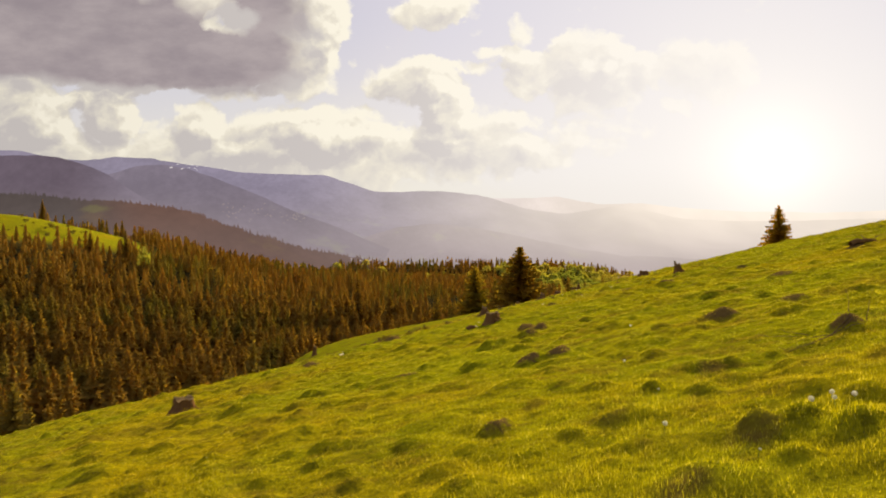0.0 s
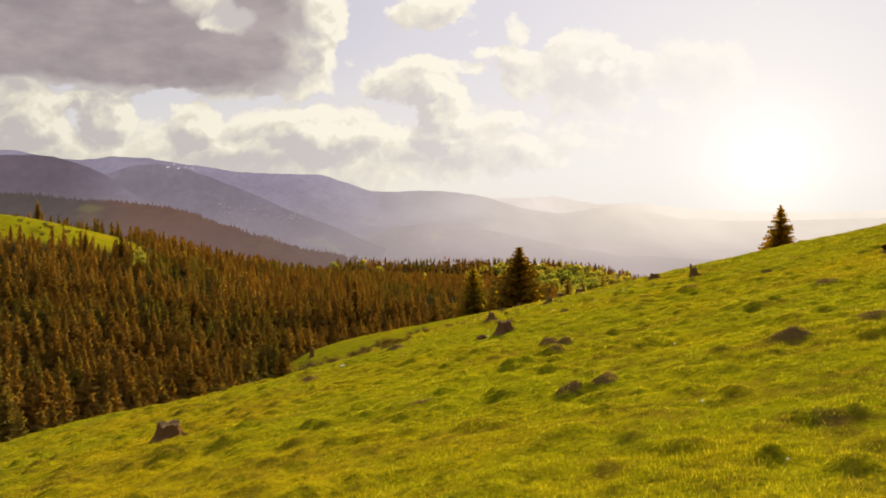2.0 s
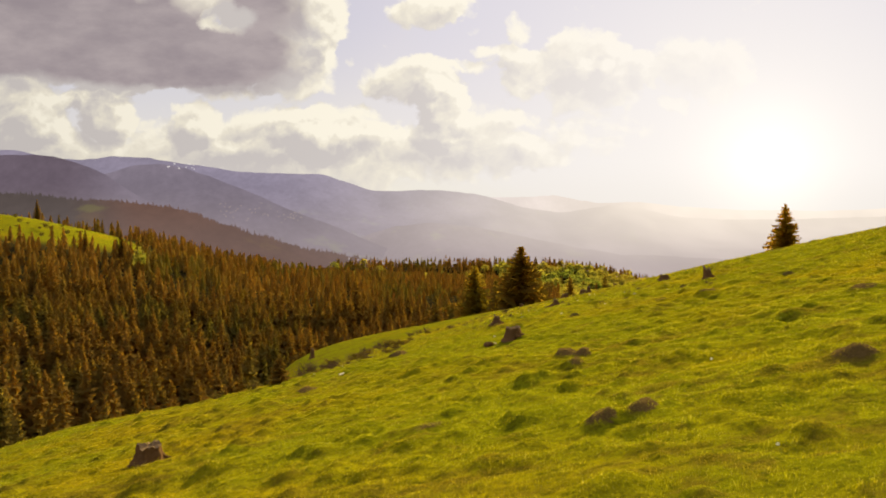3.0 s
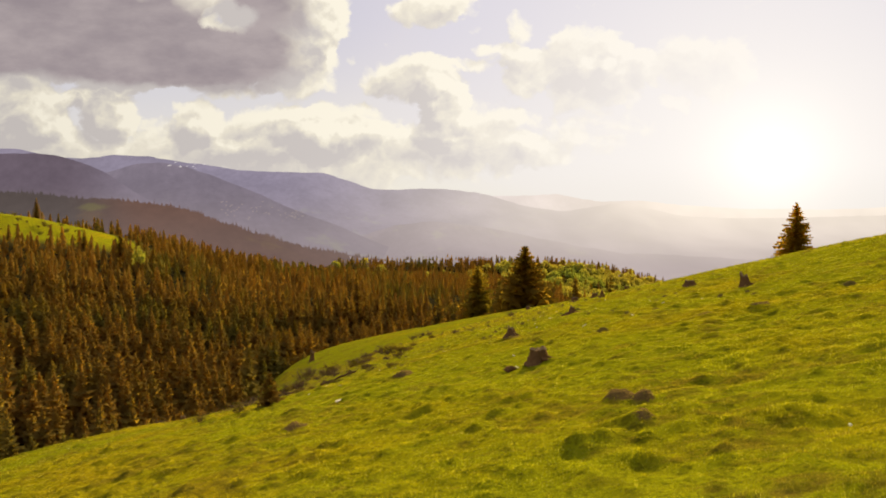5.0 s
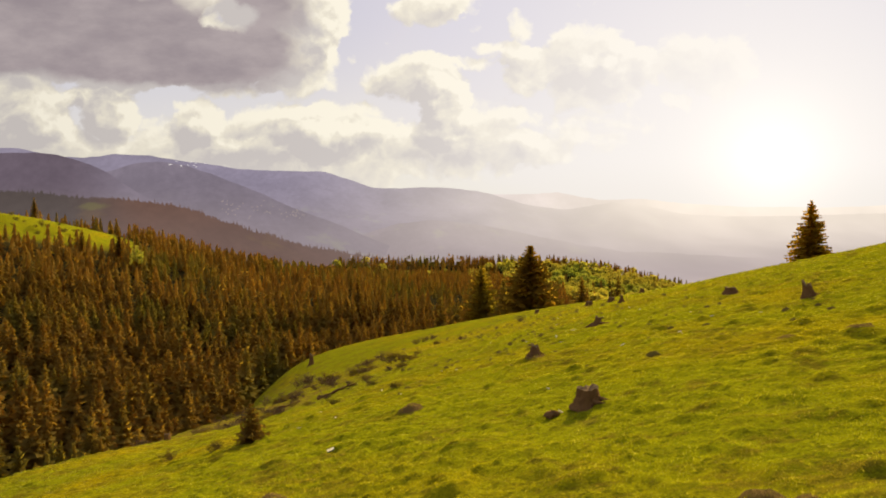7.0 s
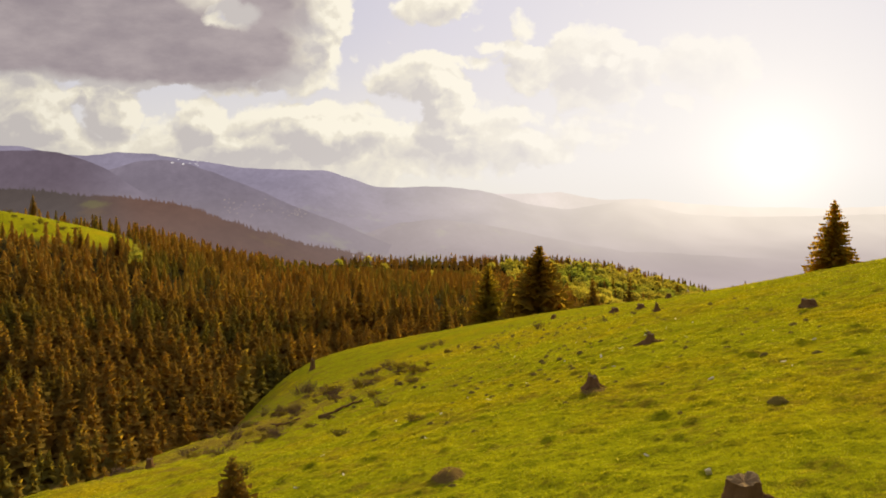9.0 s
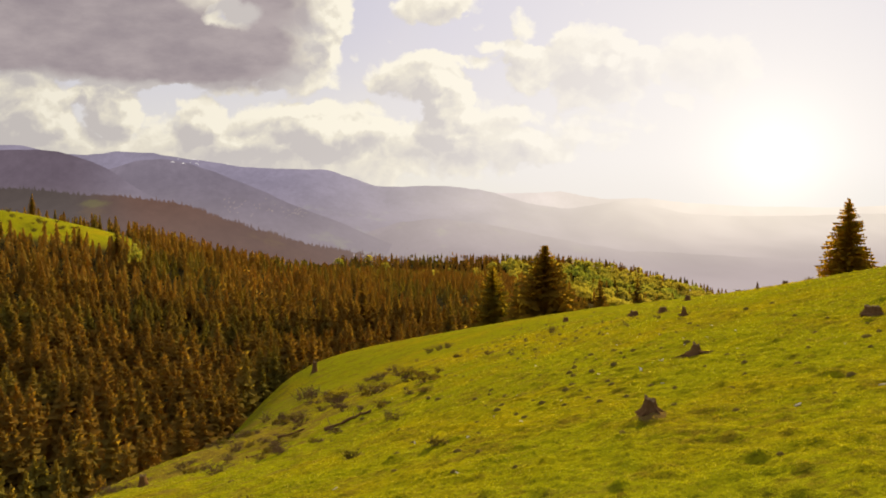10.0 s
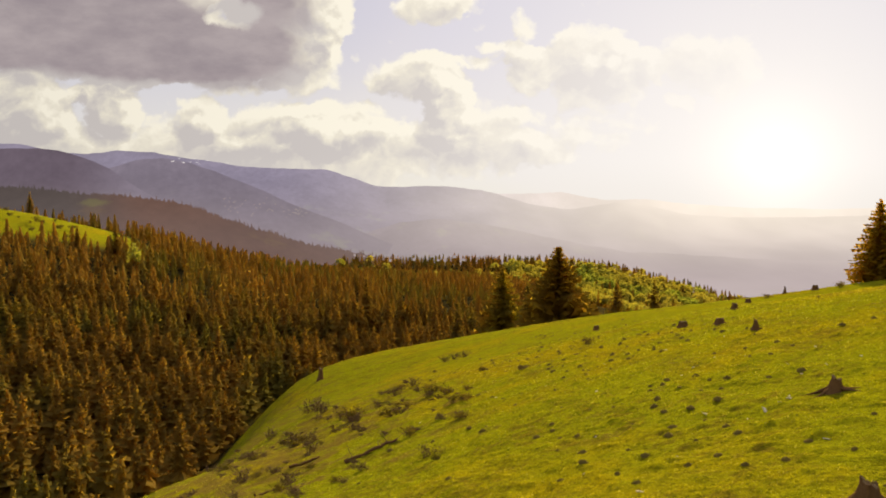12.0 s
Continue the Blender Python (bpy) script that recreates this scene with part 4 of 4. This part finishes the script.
MOUNDS = [mound_mesh(k) for k in range(6)]
rng = np.random.default_rng(17)
spots = [(-1.1, 40.7), (6.37, 44.3), (0.9, 52.6), (1.11, 51.35), (2.44, 53.0), (-0.38, 54.2), (0.6, 56.5), (-1.1, 55.7), (14.6, 84.9), (2.6, 49.0), (15, 81),
         (2.0, 41.3), (4.08, 59.7), (4.9, 63.5), (5.4, 63.1), (4.6, 62.4), (5.9, 64.0), (3.6, 58.5), (-0.44, 61.3), (8.33, 66.3), (13.0, 51.6)]
while len(spots) < 298:
    x, y = rng.uniform(-16, 30), rng.uniform(33, 140)
    dense = math.exp(-((x - 5) / 11) ** 2) * math.exp(-((y - 75) / 38) ** 2) * (0.45 + 0.55 * float(lattice(x / 6, y / 6, 33)))
    if rng.random() < dense and all((x - a) ** 2 + (y - b) ** 2 > 0.8 for a, b in spots):
        spots.append((x, y))
for k, (x, y) in enumerate(spots):
    size = 0.10 + 0.11 * rng.random() ** 1.5 + (0.03 if y > 75 else 0)
    hill = new("molehill", MOUNDS[k % 6])
    hill.matrix_world = pose(x, y, float(turf(x, y)) - 0.01, 0, 0, rng.uniform(0, 360)) @ Matrix.Diagonal((size * rng.uniform(0.9, 1.3), size, size * rng.uniform(0.8, 1.2), 1))
    tagged(hill, "dark fresh molehill in short pasture grass", "molehill", "molehills")


# ---- bushes and dry brush on the slope ----
def bush(x, y, size, seed, leaves, label, category="bush", flat=0.75):
    """A low bush: many thin stems and, where it is green, small leaf sprays."""
    rng = np.random.default_rng(seed)
    ob = new("bush" if leaves else "brush")
    ob.location = (x, y, float(turf(x, y)) - 0.03)
    b, tips = Build(), []
    for k in range(40):
        a, out = rng.uniform(0, 6.283), rng.uniform(0.1, 0.8) * size
        start = np.array([rng.normal() * 0.22 * size, rng.normal() * 0.22 * size, 0])
        end = start + np.array([np.cos(a) * out, np.sin(a) * out, size * flat * rng.uniform(0.5, 1.1)])
        mid = (start + end) / 2 + np.array([0, 0, 0.12 * size])
        b.tube([start, mid, end], [0.009 * size + 0.004, 0.006 * size + 0.003, 0.003], 3, cap=False)
        tips.append((mid, end))
    tagged(part("stem_tangle", b.mesh("stem_tangle", TWIG), ob), kind="stuff")
    verts, tris = [], []
    for k in range(300 if leaves else 240):
        m, e = tips[rng.integers(len(tips))]
        c = m + (e - m) * rng.uniform(-0.3, 1.05) + rng.standard_normal(3) * 0.07 * size
        d, f = rng.standard_normal(3), rng.standard_normal(3)
        w = size * (0.075 if leaves else 0.05) * rng.uniform(0.6, 1.4)
        verts += [c + d * w * 0.6, c + f * w * 0.6, c - (d + f) * w * 0.4]
        tris.append((3 * k, 3 * k + 1, 3 * k + 2))
    tagged(part("foliage" if leaves else "twig_tangle", mesh_of("foliage", np.array(verts), np.array(tris), SHRUB if leaves else TWIG), ob), kind="stuff")
    return tagged(ob, label, category, "slope bushes")


GREEN, DRY = "small dark-green bush on the rough slope", "dry purplish-brown brush heap on the rough slope"
for k, (x, y, size, leaves) in enumerate((
        (-14.3, 91.5, 1.5, 1), (-10.2, 84.2, 1.0, 1), (-7.0, 89.8, 1.3, 1), (-5.7, 87.4, 1.0, 1), (-5.0, 80.2, 0.8, 1), (-8.0, 72.4, 0.8, 1),
        (-12.3, 94.8, 1.2, 0), (-26.2, 107.5, 1.5, 0), (-20.6, 94.0, 1.4, 0), (-15.9, 80.6, 1.2, 0), (-6.5, 63.6, 0.8, 0), (-20.5, 78.0, 1.1, 0),
        (-14.0, 65.3, 0.8, 0), (-11.6, 65.0, 0.5, 1), (-22.2, 114.8, 2.2, 0), (-20.5, 110.0, 1.8, 0), (-24.0, 118.0, 1.7, 0), (-4.4, 128.0, 1.4, 0),
        (-3.0, 127.0, 1.2, 0), (-5.8, 128.5, 1.2, 0), (-9.5, 37.7, 0.45, 1), (-11.8, 39.1, 0.5, 1), (-9.9, 44.4, 0.6, 1),
        (70.5, 161.0, 1.6, 1), (55.0, 158.0, 1.1, 1), (8.6, 96.5, 1.0, 0), (-16.5, 98.0, 1.3, 0), (-11.0, 99.5, 1.2, 0), (-9.2, 103.0, 1.3, 0),
        (-13.6, 88.6, 1.1, 0), (-17.0, 86.0, 1.2, 0), (-9.0, 86.5, 0.8, 1), (-18.5, 69.5, 0.8, 0), (-23.0, 88.5, 1.1, 0), (-3.9, 84.6, 0.6, 1))):
    bush(x, y, size, 700 + k, leaves, GREEN if leaves else DRY, "bush" if leaves else "brush")
rng = np.random.default_rng(45)
for k in range(30):
    x, y = rng.uniform(-345, -215), rng.uniform(408, 468)
    bush(x, y, rng.uniform(1.2, 3.2), 860 + k, True, "dark round shrub on the bright hill meadow")
rng = np.random.default_rng(44)
for k in range(110):
    x, y = -17 + 7.5 * rng.normal(), 84 + 15 * rng.normal()
    if meadow(x, y) > valley(x, y) + 6:
        bush(x, y, rng.uniform(0.35, 1.1), 1800 + k, k % 4 == 0, GREEN if k % 4 == 0 else DRY, "bush" if k % 4 == 0 else "brush", 0.42)


# ---- fallen logs, branches, chips ----
def fallen(name, x0, y0, x1, y1, radius, seed, limbs, label):
    rng = np.random.default_rng(seed)
    ob = new(name)
    z0 = float(turf(x0, y0))
    ob.location = (x0, y0, z0)
    q = np.linspace(0, 1, 10)
    px, py = (x1 - x0) * q, (y1 - y0) * q
    pz = turf(x0 + px, y0 + py) - z0 + radius * 0.7 + 0.03 * rng.standard_normal(10)
    b = Build()
    b.tube(np.stack([px, py, pz], -1), radius * (1 - 0.45 * q), 9, rng, 0.06)
    part("stem", b.mesh("stem", OLD_WOOD, True), ob)
    for k in range(limbs):
        f = rng.uniform(0.1, 0.95)
        at = np.array([np.interp(f, q, px), np.interp(f, q, py), np.interp(f, q, pz)])
        way = np.array([rng.normal() * 0.4, rng.normal() * 0.3, rng.uniform(0.3, 1.0)]) * rng.uniform(0.5, 1.3) * (radius * 5 + 0.2)
        b = Build()
        b.tube([at, at + way * 0.5 + rng.standard_normal(3) * 0.02, at + way], [radius * 0.22, radius * 0.15, radius * 0.05], 5)
        part("branch", b.mesh("branch", TWIG, True), ob)
    return tagged(ob, label, "fallen log" if radius > 0.05 else "fallen branch")


fallen("fallen_log", -16.5, 75.3, -14.6, 76.3, 0.12, 1, 2, "short weathered log lying on the slope")
fallen("fallen_log", -11.9, 70.5, -8.7, 71.8, 0.14, 2, 5, "long dark fallen log with stub branches")
fallen("fallen_log", -17.0, 68.5, -15.8, 69.4, 0.07, 3, 2, "thin pale fallen log on the slope")
fallen("fallen_log", 19.3, 31.4, 20.6, 31.6, 0.15, 4, 2, "dark log lying in grass near the crest")
fallen("fallen_log", 1.72, 29.05, 2.02, 29.2, 0.11, 41, 0, "short mossy chunk of broken wood beside a stump")


# dry branches on a bare hummock in the near grass
def dry_branch(x, y, twigs, seed, label):
    """Thin leafless twigs lying on or standing in the turf: end points from the foot, in metres."""
    rng = np.random.default_rng(seed)
    ob = new("dry_branch")
    z = float(turf(x, y))
    ob.location = (x, y, z)
    for sx, sy, ex, ey, lift, radius in twigs:
        q = np.linspace(0, 1, 8)
        px, py = sx + (ex - sx) * q + 0.012 * rng.standard_normal(8), sy + (ey - sy) * q
        pz = turf(x + px, y + py) - z + radius + lift * q + 0.012 * rng.standard_normal(8) * q
        b = Build()
        b.tube(np.stack([px, py, pz], -1), radius * (1 - 0.7 * q), 6, rng, 0.05)
        part("twig", b.mesh("twig", TWIG, True), ob)
    return tagged(ob, label, "branch")


dry_branch(6.45, 9.7, [(0.02, 0.0, -0.01, 0.05, 0.36, 0.007), (0.22, -0.05, 0.30, 0.0, 0.33, 0.007), (-0.08, 0.0, -0.22, 0.05, 0.20, 0.006)], 5,
           "bare twigs standing upright in a brown hummock")
dry_branch(6.3, 9.55, [(0.1, 0.0, -1.15, -0.45, 0.03, 0.009), (0.15, 0.05, -0.85, -0.12, 0.06, 0.007), (0.2, -0.1, -0.95, -0.25, 0.02, 0.006)], 6,
           "long thin dry branch lying beside a brown hummock")
dry_branch(5.95, 10.0, [(0.1, 0.0, -0.28, 0.1, 0.16, 0.008), (0.0, 0.1, -0.5, 0.3, 0.10, 0.006)], 7, "short dry branch leaning in the grass")

rng = np.random.default_rng(31)
CHIP = []
for k in range(3):
    b = Build()
    w, l, h = 0.035, 0.11, 0.02
    box = np.array([(x, y, z) for z in (-h, h) for y in (-w, w) for x in (-l, l)]) * (1 + 0.25 * rng.standard_normal((8, 3)))
    b.add(box, None, [(0, 1, 3, 2), (4, 6, 7, 5), (0, 4, 5, 1), (2, 3, 7, 6), (0, 2, 6, 4), (1, 5, 7, 3)])
    CHIP.append(b.mesh("wood_chip", CHIP_WOOD))
chips = [(3.03, 31.46), (5.84, 53.0), (6.5, 53.3), (6.9, 53.4), (7.1, 53.8), (-3.98, 31.1), (2.1, 29.3), (1.7, 50.0), (2.4, 33.4), (9.2, 57.0), (10.4, 60.5)]
chips += [(rng.uniform(-8, 14), rng.uniform(38, 80)) for k in range(34)]
for k, (x, y) in enumerate(chips):
    chip = new("wood_chip", CHIP[k % 3])
    size = 1.3 if k in (0, 1, 5) else rng.uniform(0.4, 0.85)
    chip.matrix_world = pose(x, y, float(turf(x, y)) + 0.03, rng.uniform(-25, 25), rng.uniform(-25, 25) - 55 * (k == 0), rng.uniform(0, 360)) @ Matrix.Diagonal((size, size, size, 1))
    tagged(chip, "pale splinter of cut wood lying in grass", "wood chip", "wood chips")


# ---- dandelion clocks ----
def dandelion(x, y, tall, size, seed):
    rng = np.random.default_rng(seed)
    ob = new("dandelion")
    z = float(turf(x, y))
    ob.location = (x, y, z)
    b = Build()
    lean = rng.normal(0, 0.03, 2)
    b.tube([(0, 0, -0.02), (lean[0] * 0.4, lean[1] * 0.4, tall * 0.5), (lean[0], lean[1], tall)], [0.004, 0.0035, 0.003], 6)
    part("stem", b.mesh("stem", STEM, True), ob)
    d = rng.standard_normal((170, 3))
    d /= np.linalg.norm(d, axis=1)[:, None]
    side = np.cross(d, rng.standard_normal((170, 3)))
    side /= np.linalg.norm(side, axis=1)[:, None]
    up = np.cross(d, side)
    c = np.array([lean[0], lean[1], tall + size * 0.6])
    w = size * 0.13
    verts = np.concatenate([c + d * size * 0.15, c + d * size + side * w, c + d * size - side * w * 0.5 + up * w, c + d * size - side * w * 0.5 - up * w])
    k = np.arange(170)
    tri = np.concatenate([np.stack([k + 170, k + 340, k + 510], -1), np.stack([k, k + 170, k + 340], -1)])
    part("seed_head", mesh_of("seed_head", verts, tri, FLUFF), ob, "round white seed head")
    return tagged(ob, "white dandelion clock on a short stem in grass", "dandelion", "dandelion clocks")


for k, (x, y, tall, size) in enumerate(((2.66, 5.95, 0.07, 0.022), (3.62, 5.35, 0.07, 0.022), (3.9, 5.6, 0.08, 0.020), (3.85, 5.45, 0.07, 0.018), (4.0, 5.4, 0.08, 0.020),
                                        (3.5, 10.3, 0.08, 0.016), (5.2, 16.5, 0.08, 0.022), (2.9, 4.7, 0.07, 0.010), (3.1, 7.6, 0.07, 0.012))):
    dandelion(x, y, tall, size, 900 + k)


# ---- grass ----
def grass():
    """Blades of the pasture, small and thick where the camera passes low, coarser further off."""
    rng = np.random.default_rng(5)
    xs, ys = [], []
    for y0, y1, count in ((1.5, 16, 2600000), (16, 46, 3300000), (46, 110, 1900000)):
        y = rng.uniform(y0, y1, count)
        half = 0.74 * (y + 3) + 2
        x = rng.uniform(-1, 1, count) * half
        near = np.where(y < 44, 4 + 0.27 * np.maximum(y - 2, 0), 15.4 + (y - 44))
        near = np.hypot(near, np.maximum(np.abs(x) - 0.5 * near, 0))
        weight = half * (y1 - y0) * 2 / count
        keep = rng.random(count) < 66000 / near ** 2 * weight
        keep = np.nonzero(keep)[0]
        keep = keep[(meadow(x[keep], y[keep]) > valley(x[keep], y[keep]) + 4) & (rng.random(len(keep)) > 0.75 * bareness(x[keep], y[keep])) & (rng.random(len(keep)) > 0.75 * dryness(x[keep], y[keep]))]
        xs.append(x[keep])
        ys.append(y[keep])
    x, y = np.concatenate(xs), np.concatenate(ys)
    near = np.where(y < 44, 4 + 0.27 * np.maximum(y - 2, 0), 15.4 + (y - 44))
    near = np.hypot(near, np.maximum(np.abs(x) - 0.5 * near, 0))
    clump = 0.62 + 0.3 * lattice(x / 0.5, y / 0.5, 41) + 0.25 * lattice(x / 2.2, y / 2.2, 43) + 6.0 * bumps(x, y, 0.26, 0.17, 64)
    tall = np.clip(clump, 0.25, 1.8) * rng.uniform(0.5, 1.3, len(x)) * (0.036 + 0.0013 * near)
    wide = 0.0009 + 0.00044 * near
    stalk = rng.random(len(x)) < 0.035
    tall, wide = np.where(stalk, tall * 2.0, tall), np.where(stalk, wide * 0.7, wide)
    z = turf(x, y)
    a = rng.uniform(0, 6.283, len(x))
    lean = tall * rng.uniform(0.1, 0.75, len(x))
    b = rng.uniform(0, 6.283, len(x))
    dx, dy = np.cos(a) * wide, np.sin(a) * wide
    lx, ly = np.cos(b) * lean, np.sin(b) * lean
    verts = np.stack([np.stack([x - dx, y - dy, z - 0.015], -1), np.stack([x + dx, y + dy, z - 0.015], -1), np.stack([x + lx, y + ly, z + tall], -1)], 1)
    tri = np.arange(len(x) * 3).reshape(-1, 3)
    ob = new("grass", mesh_of("grass", verts.reshape(-1, 3), tri, GRASS))
    tagged(ob, "short yellow-green pasture grass with paler stalks", "grass", kind="stuff")


grass()


# ---- the far village and old snow ----
wall_box = np.array([(x, y, z) for z in (0, 5) for y in (-5, 5) for x in (-6, 6)], float)
HOUSE_WALL = mesh_of("wall", wall_box, np.array([(0, 1, 3, 2), (4, 6, 7, 5), (0, 4, 5, 1), (2, 3, 7, 6), (0, 2, 6, 4), (1, 5, 7, 3)]), PLASTER)
roof_pts = np.array([(-7, -6, 4.8), (7, -6, 4.8), (7, 6, 4.8), (-7, 6, 4.8), (-7, 0, 9), (7, 0, 9)], float)
HOUSE_ROOF = mesh_of("roof", roof_pts, [np.array([(0, 1, 5, 4), (2, 3, 4, 5), (0, 3, 2, 1)]), np.array([(0, 4, 3), (1, 2, 5)])], ROOF)
bpy.context.view_layer.update()
rng = np.random.default_rng(77)
graph = bpy.context.evaluated_depsgraph_get()


def far_spot(side, up):
    hit, place, normal, _, ob, _ = scene.ray_cast(graph, Vector((0.1, 4.0, 1.0)), Vector((side, 1.0, up)).normalized())
    return (place, normal) if hit else (None, None)


for k in range(104):
    side = rng.uniform(-0.33, -0.19) if k < 56 else rng.uniform(-0.14, 0.02)
    up = 0.008 - 0.10 * (side + 0.29) + rng.normal() * 0.006 if k < 56 else rng.uniform(-0.068, -0.052)
    place, normal = far_spot(side, up)
    if place is None or place.y < 900:
        continue
    house = new("house")
    house.matrix_world = pose(place.x, place.y, place.z - 1.5, 0, 0, rng.uniform(0, 180)) @ Matrix.Diagonal((0.36, 0.36, 0.40, 1))
    part("wall", HOUSE_WALL, house)
    part("roof", HOUSE_ROOF, house)
    tagged(house, "tiny pale house with a brownish roof, far off", "house", "village houses")
for k in range(11):
    place, normal = far_spot(-0.376 + rng.normal() * 0.014, 0.0745 + rng.normal() * 0.0022)
    if place is None:
        continue
    ring = np.arange(10) * 0.6283
    r = 1 + 0.3 * rng.standard_normal(10)
    pts = np.concatenate([np.stack([r * np.cos(ring) * rng.uniform(4, 9), r * np.sin(ring) * rng.uniform(2, 4), 0 * ring + 0.2], -1), [[0, 0, 0.8]]])
    me = mesh_of("snow_patch", pts, np.array([(i, (i + 1) % 10, 10) for i in range(10)]), SNOW)
    patch = new("snow_patch", me)
    patch.matrix_world = Matrix.Translation(place + normal * 3.0) @ normal.to_track_quat("Z", "Y").to_matrix().to_4x4()
    tagged(patch, "small leftover snow patch high on the mountain", "snow patch", "snow patches")
